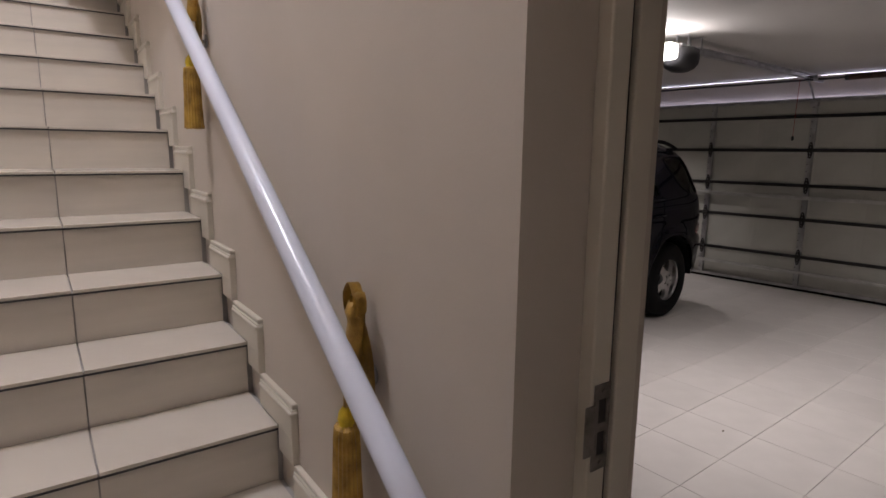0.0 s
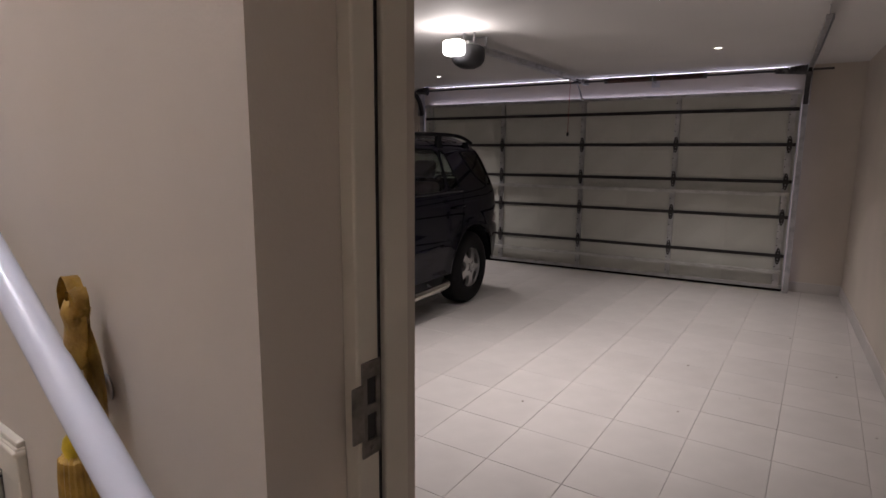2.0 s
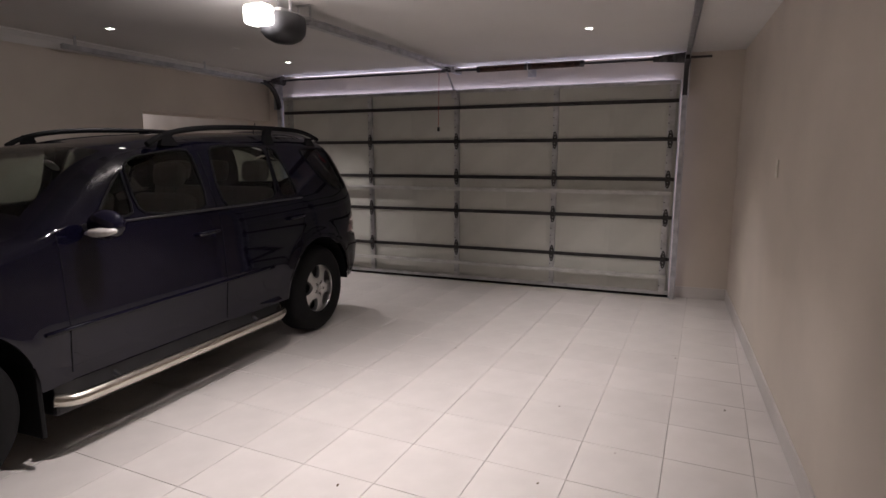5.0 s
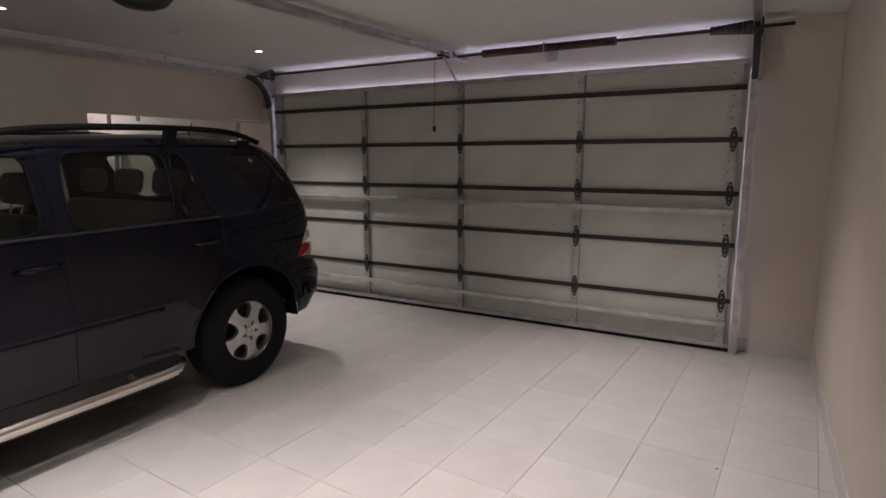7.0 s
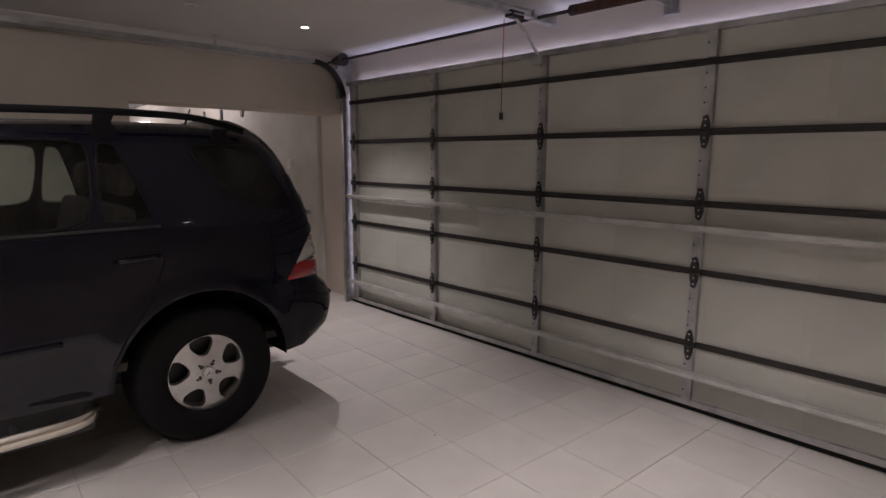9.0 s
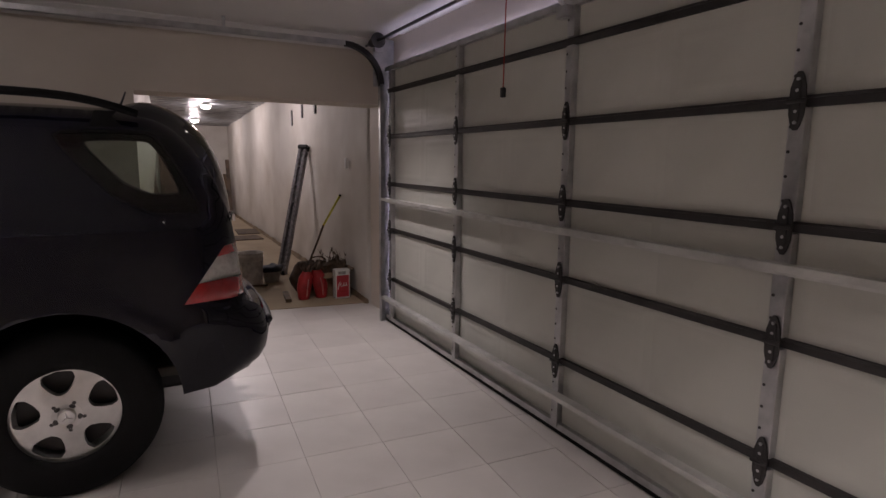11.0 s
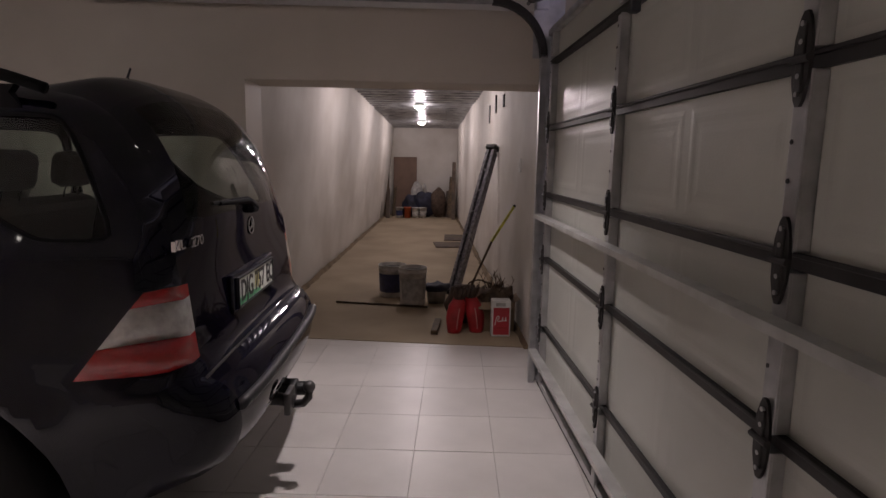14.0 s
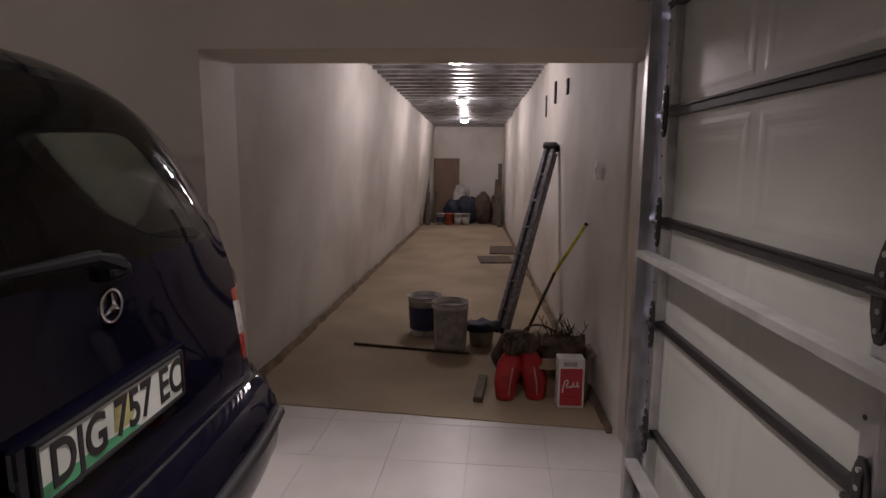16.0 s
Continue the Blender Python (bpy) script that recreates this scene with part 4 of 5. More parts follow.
for far in (False, True):
    def sy(x, z, out=0.0):
        y = side_y(x, z) - out
        return CAR_W - y if far else y
    bm = bmesh.new()
    sweep(bm, [(x, sy(x, 0.70 + 0.02 * (x + 2.3) / 2, 0.004), 0.70 + 0.02 * (x + 2.3) / 2) for x in [-2.33 + 0.1 * k for k in range(19)]], [0.012] * 19, 8)
    part("side_moulding", bm, NAVY, car, smooth=True)
    bm = bmesh.new()
    sweep(bm, [(x, sy(x, 1.222, 0.004), 1.222 + 0.012 * (x + 2) / 2) for x in [-1.95 + 0.1 * k for k in range(20)]], 0.008, 6)
    part("belt_trim", bm, BLACK_PLASTIC, car, smooth=True)
    for line in ([(-1.04, 0.44), (-1.04, 1.67)], REAR_DOOR_EDGE[1:-1], [(-2.20, 0.46), (-2.20, 1.19)]):
        bm = bmesh.new()
        sweep(bm, [(p.x, sy(p.x, p.y, 0.0005), p.y) for p in resample(line, 0.08)], 0.0035, 5)
        part("door_gap", bm, WINDOW_SEAL, car)
    for xs in (-1.17, -0.17):
        bm = bmesh.new()
        sweep(bm, [(xs - 0.11, sy(xs - 0.11, 1.07, 0.0), 1.072), (xs - 0.09, sy(xs, 1.075, 0.035), 1.076), (xs + 0.07, sy(xs, 1.08, 0.035), 1.082), (xs + 0.10, sy(xs + 0.10, 1.08, 0.0), 1.084)], [0.010, 0.013, 0.013, 0.010], 8)
        part("door_handle", bm, NAVY, car, "body-coloured door handle", smooth=True)
    # tubular step
    bm = bmesh.new()
    pts = [(-2.30, 0.05, 0.335), (-2.24, -0.02, 0.325), (-2.10, -0.03, 0.325), (-0.60, -0.03, 0.325), (-0.48, -0.02, 0.33), (-0.42, 0.05, 0.345)]
    sweep(bm, [(x, CAR_W - y if far else y, z) for x, y, z in smoothed(pts, 2)], 0.038, 14)
    step_bar = part("side_step", bm, STEEL_STEP, car, "polished steel tubular side step", smooth=True)
    for xb in (-1.95, -0.75):
        bm = bmesh.new()
        sweep(bm, [(xb, CAR_W + 0.03 if far else -0.03, 0.325), (xb, CAR_W - 0.15 if far else 0.15, 0.40)], 0.016, 6)
        part("step_bracket", bm, BLACK_PLASTIC, step_bar)
    bm = bmesh.new()
    box(bm, -2.30, -0.42, CAR_W - 0.30 if far else 0.05, CAR_W - 0.05 if far else 0.30, 0.235, 0.46, 0.02)
    part("sill", bm, BLACK_PLASTIC, car, "black plastic sill")
    # mud flap behind the front wheel
    bm = bmesh.new()
    box(bm, -2.40, -2.375, CAR_W - 0.24 if far else 0.02, CAR_W - 0.02 if far else 0.24, 0.17, 0.55, 0.006)
    part("mud_flap", bm, RUBBER, car)
    # roof rail
    bm = bmesh.new()
    ry = CAR_W - 0.245 if far else 0.245
    pts = smoothed([(-1.42, ry, 1.665), (-1.34, ry, 1.71), (-1.16, ry, 1.765), (-0.80, ry, 1.80), (-0.2, ry, 1.815), (0.18, ry, 1.81), (0.36, ry, 1.78), (0.50, ry, 1.735)], 2)
    sweep(bm, pts, 0.019, 10)
    rr = part("roof_rail", bm, WINDOW_SEAL, car, "black roof rail", smooth=True)
    for xp in (-1.26, -0.23, 0.36):
        bm = bmesh.new()
        top = 1.81 if -1 < xp < 0.3 else 1.745
        prism(bm, [(xp - 0.065, 1.66), (xp + 0.085, 1.66), (xp + 0.035, 1.76 if top > 1.8 else 1.72), (xp + 0.055, top), (xp - 0.035, top)], -0.016, 0.016, Matrix(((1, 0, 0, 0), (0, 0, -1, ry), (0, 1, 0, 0), (0, 0, 0, 1))))
        part("rail_foot", bm, WINDOW_SEAL, rr)
    # door mirror
    bm = bmesh.new()
    my = CAR_W + 0.11 if far else -0.11
    bmesh.ops.create_uvsphere(bm, u_segments=20, v_segments=12, radius=1, matrix=Matrix.Translation((-2.03, my, 1.235)) @ Matrix.Diagonal((0.075, 0.115, 0.082, 1)))
    for v in bm.verts:
        v.co.x = max(v.co.x, -2.09) if v.co.x < -2.03 else min(v.co.x, -1.985)
    mir = part("door_mirror", bm, NAVY, car, "navy door mirror with a clear indicator strip", smooth=True)
    bm = bmesh.new()
    box(bm, -2.05, -2.01, CAR_W - 0.06 if far else -0.03, CAR_W + 0.03 if far else 0.06, 1.20, 1.235, 0.01)
    part("mirror_arm", bm, BLACK_PLASTIC, mir)
    bm = bmesh.new()
    s = 1 if far else -1
    sweep(bm, [(-2.098 + 0.02 * k * k / 9, my + s * (-0.07 + 0.045 * k), 1.195 + 0.004 * k) for k in range(5)], [0.012, 0.024, 0.026, 0.024, 0.012], 10)
    part("indicator", bm, CLEAR_LENS, mir, "clear side indicator", smooth=True)
    # wheel housings
    for h in HUB:
        bm = bmesh.new()
        n = 18
        y0, y1 = (CAR_W - 0.03, CAR_W - 0.42) if far else (0.03, 0.42)
        ra = [[bm.verts.new((h + (ARCH_R + 0.004) * math.cos(math.pi * k / n), y, HUB_Z + (ARCH_R + 0.004) * math.sin(math.pi * k / n))) for k in range(n + 1)] for y in (y0, y1)]
        for k in range(n):
            bm.faces.new((ra[0][k], ra[0][k + 1], ra[1][k + 1], ra[1][k]))
        bm.faces.new(ra[1])
        part("wheel_housing", bm, WINDOW_SEAL, car)

# underbody and cabin
bm = bmesh.new()
box(bm, -3.4, 0.85, 0.42, CAR_W - 0.42, 0.30, 0.46, 0.03)
part("underbody", bm, BLACK_PLASTIC, car)
bm = bmesh.new()
box(bm, -2.25, 0.78, 0.14, CAR_W - 0.14, 0.47, 0.52, 0.01)
part("cabin_floor", bm, SEAT, car)
bm = bmesh.new()
box(bm, -2.38, -1.95, 0.20, CAR_W - 0.20, 0.52, 1.20, 0.05)
dash = part("dashboard", bm, SEAT, car)
bm = bmesh.new()
ring = [(-1.86 + 0.055 * math.sin(a), 1.33 + 0.185 * math.cos(a), 1.16 + 0.17 * math.sin(a)) for a in [2 * math.pi * k / 24 for k in range(24)]]
sweep(bm, ring, 0.015, 8, True)
tube(bm, (-1.86, 1.33, 1.16), (-2.0, 1.33, 1.08), 0.03, 10)
box(bm, -1.875, -1.845, 1.16, 1.50, 1.145, 1.175, 0.005)
part("steering_wheel", bm, BLACK_PLASTIC, car, smooth=False)


def car_seat(x, y, w):
    s = part("car_seat", one_box(x - 0.30, x + 0.24, y - w / 2, y + w / 2, 0.62, 0.80, 0.05), SEAT, car, "grey cloth car seat")
    bm = bmesh.new()
    box(bm, -0.07, 0.07, -w / 2 + 0.01, w / 2 - 0.01, 0.0, 0.60, 0.045, pose(x + 0.26, y, 0.74, 0, 14, 0))
    part("seat_back", bm, SEAT, s)
    for yy in ([y] if w < 0.7 else [y - w * 0.34, y, y + w * 0.34]):
        bm = bmesh.new()
        box(bm, -0.05, 0.05, -0.13, 0.13, 0.0, 0.18, 0.045, pose(x + 0.43, yy, 1.37, 0, 10, 0))
        hr = part("headrest", bm, SEAT, s)
        for dy in (-0.06, 0.06):
            part("headrest_post", tube(bmesh.new(), (x + 0.41, yy + dy, 1.28), (x + 0.44, yy + dy, 1.39), 0.006, 6), CHROME, hr)


car_seat(-1.45, 0.52, 0.52)
car_seat(-1.45, CAR_W - 0.52, 0.52)
car_seat(-0.55, CY, 1.30)
bm = bmesh.new()
box(bm, -2.10, -2.06, CY - 0.13, CY + 0.13, 1.48, 1.54, 0.012)
part("interior_mirror", bm, BLACK_PLASTIC, car)
bm = bmesh.new()
tube(bm, (-1.87, 0.50, 1.540), (-1.867, 0.50, 1.543), 0.045, 20)
part("licence_disc", bm, WHITE, car, "round white licence disc")

# wipers
for y0, y1 in ((0.42, 1.02), (0.98, 1.56)):
    bm = bmesh.new()
    sweep(bm, [(-2.36, y0, 1.225), (-2.28, (y0 + y1) / 2, 1.272), (-2.27, y1, 1.275)], [0.012, 0.009, 0.006], 6)
    sweep(bm, [(-2.27, (y0 + y1) / 2 - 0.22, 1.275), (-2.265, y1, 1.279)], 0.008, 6)
    part("wiper", bm, BLACK_PLASTIC, car)
bm = bmesh.new()
sweep(bm, [(0.925, CY + 0.02, 1.315), (0.935, CY - 0.06, 1.345), (0.915, CY - 0.36, 1.352)], [0.030, 0.015, 0.008], 8)
sweep(bm, [(0.918, CY - 0.02, 1.352), (0.905, CY - 0.42, 1.356)], 0.009, 6)
box(bm, 0.89, 0.95, CY - 0.035, CY + 0.055, 1.285, 1.325, 0.015)
part("rear_wiper", bm, WINDOW_SEAL, car, "black rear wiper on its pivot")

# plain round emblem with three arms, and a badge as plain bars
ex, ez, ey = 0.893, 1.228, CY
bm = bmesh.new()
sweep(bm, [(ex + 0.03, ey + 0.037 * math.cos(a), ez + 0.037 * math.sin(a)) for a in [2 * math.pi * k / 28 for k in range(28)]], 0.0042, 8, True)
for a in (90, 210, 330):
    p = (ex + 0.032, ey + 0.035 * math.cos(radians(a)), ez + 0.035 * math.sin(radians(a)))
    tube(bm, (ex + 0.034, ey, ez), p, 0.008, 6, 0.001)
part("emblem", bm, CHROME, car, "round chrome emblem", smooth=True)
for k, w in enumerate((0.040, 0.032)):
    y = 0.178 + 0.050 * k
    x = 0.890
    bm = bmesh.new()
    box(bm, x, x + 0.014, y, y + 0.006, 1.224, 1.258, 0.001)
    if k == 0:
        box(bm, x, x + 0.014, y + w - 0.006, y + w, 1.224, 1.258, 0.001)
        tube(bm, (x + 0.012, y + 0.004, 1.256), (x + 0.012, y + w / 2, 1.232), 0.003, 6)
        tube(bm, (x + 0.012, y + w - 0.004, 1.256), (x + 0.012, y + w / 2, 1.232), 0.003, 6)
    else:
        box(bm, x, x + 0.014, y, y + w, 1.224, 1.230, 0.001)
    part("badge_mark", bm, CHROME, car, "chrome badge stroke")


def letters(name, word, size, bold):
    """A word as a flat mesh in the built-in font."""
    cu = bpy.data.curves.new(name, "FONT")
    cu.body, cu.size, cu.extrude, cu.offset = word, size, 0.0008, bold
    tmp = bpy.data.objects.new(name, cu)
    scene.collection.objects.link(tmp)
    me = bpy.data.meshes.new_from_object(tmp.evaluated_get(bpy.context.evaluated_depsgraph_get()))
    bpy.data.objects.remove(tmp)
    return me


me = letters("badge_number", "270", 0.050, 0.0004)
me.transform(Matrix(((0, 0, 4, 0.912), (1.3, 0, 0, 0.290), (0, 1, 0, 1.224), (0, 0, 0, 1))))
me.materials.append(CHROME)
ob = new("badge_number", me)
ob.parent = car
ob["label"] = "chrome badge number 270"

# number plate
PY = CY - 0.03
plate = part("number_plate", one_box(0.944, 0.951, PY - 0.26, PY + 0.26, 0.925, 1.04, 0.002), PLATE, car, "white and green number plate with black letters")
bm = bmesh.new()
for y0, y1, z0, z1 in ((-0.266, 0.266, 1.038, 1.046), (-0.266, 0.266, 0.917, 0.925), (-0.268, -0.26, 0.917, 1.046), (0.26, 0.268, 0.917, 1.046)):
    box(bm, 0.942, 0.956, PY + y0, PY + y1, z0, z1, 0.001)
part("plate_frame", bm, BLACK_PLASTIC, plate)
bm = bmesh.new()
box(bm, 0.906, 0.945, PY - 0.31, PY + 0.31, 0.905, 1.06, 0.01)
part("plate_recess", bm, NAVY, plate)
for tint, poly in ((PLATE_GREEN, ((-0.255, 0.928), (0.06, 0.928), (0.03, 0.945), (-0.10, 0.955), (-0.255, 0.958))), (PLATE_YELLOW, ((-0.04, 0.956), (0.025, 0.952), (0.045, 0.99), (0.01, 1.03), (-0.035, 1.03)))):
    bm = bmesh.new()
    prism(bm, [(PY + a, b) for a, b in poly], 0.9511, 0.9516, Matrix(((0, 0, 1, 0), (1, 0, 0, 0), (0, 1, 0, 0), (0, 0, 0, 1))))
    part("plate_print", bm, tint, plate)
y = PY - 0.235
for word in ("DJG", "757", "EC"):
    me = letters("plate_letters", word, 0.116, 0.0022)
    wid = max(v.co.x for v in me.vertices)
    sx = 0.86
    me.transform(Matrix(((0, 0, 1, 0.9522), (sx, 0, 0, y), (0, 1.06, 0, 0.942), (0, 0, 0, 1))))
    me.materials.append(RAIL_DARK)
    ob = new("plate_letters", me)
    ob.parent = plate
    y += wid * sx + 0.030

# tow bar
bm = bmesh.new()
sweep(bm, [(0.75, CY, 0.40), (1.02, CY, 0.40), (1.10, CY, 0.39)], 0.03, 10)
box(bm, 1.06, 1.09, CY - 0.06, CY + 0.06, 0.34, 0.45, 0.008)
sweep(bm, [(1.09, CY, 0.375), (1.14, CY, 0.38), (1.165, CY, 0.41), (1.168, CY, 0.44)], 0.02, 10)
bmesh.ops.create_uvsphere(bm, u_segments=16, v_segments=10, radius=0.029, matrix=Matrix.Translation((1.168, CY, 0.462)))
part("tow_ball", bm, DARK_STEEL, car, "dark steel tow ball", smooth=True)
bm = bmesh.new()
tube(bm, (1.075, CY + 0.13, 0.40), (1.13, CY + 0.13, 0.40), 0.035, 14)
box(bm, 1.00, 1.085, CY + 0.08, CY + 0.17, 0.36, 0.44, 0.01)
part("tow_socket", bm, BLACK_PLASTIC, car)
bm = bmesh.new()
tube(bm, (0.40, CY - 0.02, 1.785), (0.445, CY - 0.02, 1.90), 0.008, 8, 0.004)
lathe(bm, [(0.03, 0), (0.026, 0.012), (0.01, 0.022)], 12, Matrix.Translation((0.40, CY - 0.02, 1.775)))
part("aerial", bm, BLACK_PLASTIC, car, "short black roof aerial")


# wheels
def wheel_face():
    """A dished alloy disc with five rounded openings, in the plane x, z, looking towards -y."""
    vs, es = [], []

    def ringo(pts):
        n0 = len(vs)
        vs.extend(Vector(p) for p in pts)
        es.extend((n0 + i, n0 + (i + 1) % len(pts)) for i in range(len(pts)))
    ringo([(0.208 * math.cos(a), 0.208 * math.sin(a)) for a in [2 * math.pi * k / 60 for k in range(60)]])
    gaps = []
    for k in range(5):
        c = 2 * math.pi * k / 5 + math.pi / 2
        pol = [(r, c + da) for r, da in ((0.096, -0.20), (0.125, -0.34), (0.160, -0.38), (0.186, -0.30), (0.190, 0.0), (0.186, 0.30), (0.160, 0.38), (0.125, 0.34), (0.096, 0.20), (0.090, 0.0))]
        g = rounded([(r * math.cos(a), r * math.sin(a)) for r, a in pol], 2)
        gaps.append(g)
        ringo(g)
    for r in (0.03, 0.055, 0.08, 0.10, 0.13, 0.16, 0.196):
        vs.extend(Vector((r * math.cos(a), r * math.sin(a))) for a in [2 * math.pi * k / 30 + 0.01 for k in range(30)])
    out = geometry.delaunay_2d_cdt(vs, es, [], 0, 1e-4)
    bm = bmesh.new()

    def dish(v):
        r = v.length
        return -0.012 - 0.028 * math.cos(min(1.0, r / 0.208) * math.pi) * 0.5 + (0.010 if r < 0.045 else 0)
    vv = [bm.verts.new((v.x, dish(v), v.y)) for v in out[0]]
    for f in out[2]:
        c = sum((out[0][i] for i in f), Vector((0, 0))) / len(f)
        if c.length < 0.2085 and not any(in_poly(c, g) for g in gaps):
            bm.faces.new([vv[i] for i in f])
    bmesh.ops.delete(bm, geom=[v for v in bm.verts if not v.link_faces], context="VERTS")
    bmesh.ops.recalc_face_normals(bm, faces=bm.faces)
    bm.faces.ensure_lookup_table()
    if sum(f.normal.y for f in bm.faces) > 0:
        bmesh.ops.reverse_faces(bm, faces=bm.faces)
    ext = bmesh.ops.extrude_face_region(bm, geom=[e for e in bm.edges if len(e.link_faces) == 1])
    for v in ext["geom"]:
        if isinstance(v, bmesh.types.BMVert):
            v.co.y += 0.035
    return bm


Y_TURN = pose(0, 0, 0, 90, 0, 0)
W_TYRE = lathe(bmesh.new(), [(0.205, 0.115), (0.214, 0.128), (0.24, 0.134), (0.30, 0.134), (0.345, 0.122), (0.366, 0.10), (0.375, 0.07), (0.375, -0.07), (0.366, -0.10), (0.345, -0.122), (0.24, -0.134), (0.205, -0.115)], 56, Y_TURN)
W_TYRE = keep_mesh("tyre", W_TYRE, RUBBER)
W_FACE = keep_mesh("rim_face", wheel_face(), ALLOY)
W_LIP = keep_mesh("rim_barrel", lathe(bmesh.new(), [(0.222, 0.128), (0.224, 0.118), (0.212, 0.112), (0.205, 0.095), (0.200, 0.02), (0.198, -0.08)], 48, Y_TURN), ALLOY)
W_DISC = keep_mesh("brake_disc", lathe(bmesh.new(), [(0.001, 0.03), (0.19, 0.03), (0.19, 0.01), (0.001, 0.01)], 30, Y_TURN), RAIL_DARK)
W_CAP = keep_mesh("hub_cap", lathe(bmesh.new(), [(0.034, 0.112), (0.034, 0.126), (0.030, 0.131), (0.001, 0.132)], 24, Y_TURN), ALLOY)
W_NUT = keep_mesh("wheel_nut", lathe(bmesh.new(), [(0.018, 0.095), (0.018, 0.1165), (0.011, 0.1185), (0.001, 0.12)], 10, Y_TURN), DARK_STEEL)
for me in (W_TYRE, W_LIP):
    for p in me.polygons:
        p.use_smooth = True
cap = bmesh.new()
for a in (90, 210, 330):
    tube(cap, (0, -0.134, 0), (0.024 * math.cos(radians(a)), -0.133, 0.024 * math.sin(radians(a))), 0.004, 6, 0.001)
W_STAR = keep_mesh("cap_emblem", cap, CHROME)
for h in HUB:
    for far in (False, True):
        w = new("wheel")
        w.parent = car
        w["label"] = "tyre on a five-hole silver alloy wheel"
        w.matrix_local = Matrix.Translation((h, CAR_W - 0.155 if far else 0.155, HUB_Z)) @ Matrix.Diagonal((1.045, 1.0, 1.045, 1)) @ (pose(0, 0, 0, 0, 0, 180) if far else Matrix()) @ pose(0, 0, 0, 0, 14 if h < 0 else -8, 0)
        piece("tyre", W_TYRE, w, Matrix())
        piece("rim_barrel", W_LIP, w, Matrix.Diagonal((1.05, 1.0, 1.05, 1)))
        piece("rim", W_FACE, w, Matrix.Translation((0, -0.098, 0)) @ Matrix.Diagonal((1.05, 1.0, 1.05, 1)))
        piece("brake_disc", W_DISC, w, Matrix())
        piece("hub_cap", W_CAP, w, Matrix())
        piece("cap_emblem", W_STAR, w, Matrix())
        for k in range(5):
            a = 2 * math.pi * k / 5 + math.pi / 2 + math.pi / 5
            piece("wheel_nut", W_NUT, w, Matrix.Translation((0.056 * math.cos(a), 0, 0.056 * math.sin(a))))
# ---------------------------------------------------------------- things in the passage
def lamp_fitting(x, y):
    t = thing("ceiling_lamp", x, y, deck_z(y), "lit round bulkhead lamp under the steel deck", "ceiling lamp", "lamps in the passage")
    bm = bmesh.new()
    lathe(bm, [(0.001, 0.0), (0.085, 0.0), (0.105, -0.012), (0.108, -0.04), (0.092, -0.045)], 28)
    part("lamp_base", bm, WHITE, t, smooth=True)
    bm = bmesh.new()
    lathe(bm, [(0.092, -0.045), (0.09, -0.06), (0.072, -0.085), (0.04, -0.10), (0.001, -0.104)], 24)
    d = part("lamp_dome", bm, LAMP, t, "glowing frosted dome", smooth=True)
    d.visible_shadow = False


for x, y in TUNNEL_LAMPS:
    lamp_fitting(x, y)


def pail(x, y, rz, r, h, label, lower, lid_dark=True):
    t = thing("paint_pail", x, y, 0.004, label, "bucket", "used paint buckets", rz)
    bm = bmesh.new()
    lathe(bm, [(0.001, 0.0), (r * 0.86, 0.0), (r * 0.88, 0.01), (r * 0.97, h * 0.86), (r * 1.03, h * 0.865), (r * 1.03, h * 0.90), (r * 0.98, h * 0.905), (r, h), (r * 1.02, h), (r * 1.02, h - 0.006), (r * 0.94, h - 0.01), (r * 0.84, 0.015), (0.001, 0.015)], 36)
    body = part("bucket_body", bm, DIRTY_WHITE, t, smooth=True)
    bm = bmesh.new()
    n = 18
    for k in range(n):
        a0, a1 = [radians(-70 + 140 * q / n) for q in (k, k + 1)]
        z0, z1 = h * 0.16, h * 0.74
        r0, r1 = r * (0.88 + 0.09 * 0.16) + 0.002, r * (0.88 + 0.09 * 0.80) + 0.002
        vs = [bm.verts.new((rr * math.cos(a), rr * math.sin(a), z)) for rr, a, z in ((r0, a0, z0), (r0, a1, z0), (r1, a1, z1), (r1, a0, z1))]
        bm.faces.new(vs)
    bmesh.ops.remove_doubles(bm, verts=bm.verts, dist=1e-5)
    part("paper_label", bm, lower, body, smooth=True)
    # flat disc that closes the bucket just below its rim
    bm = bmesh.new()
    lathe(bm, [(0.001, h * 0.90), (r * 0.94, h * 0.90)], 30)
    part("inner_disc", bm, RAIL_DARK if lid_dark else DIRTY_WHITE, t, "dark disc just below the bucket's rim")
    bm = bmesh.new()
    sweep(bm, [(1.02 * r * math.cos(a), 1.02 * r * math.sin(a) * 1.0, h * 0.88 - 0.16 * h * math.sin(a) ** 2 * (a < math.pi)) for a in [math.pi * k / 16 for k in range(17)]], 0.0028, 6)
    part("wire_handle", bm, GALV, t)
    return t


DIRTY_WHITE = mat("dirty_white_plastic", (0.50, 0.48, 0.45), 0.5, var=0.25, scale=9, fine=50, bump=0.05, tone=(0.26, 0.24, 0.22))
NAVY_LABEL = mat("navy_paper_label", (0.03, 0.035, 0.10), 0.5, var=0.25, scale=16, fine=60, bump=0.05)
GREY_LABEL = mat("faded_grey_label", (0.40, 0.39, 0.37), 0.6, var=0.2, scale=14, fine=60, bump=0.05)
PALE_SEAM = mat("pale_pink_seam", (0.55, 0.28, 0.26), 0.4, var=0.1, scale=20, fine=60, bump=0.05)
RED_BAG = mat("red_plastic_sack", (0.42, 0.022, 0.028), 0.30, var=0.2, scale=9, fine=30, bump=0.3)
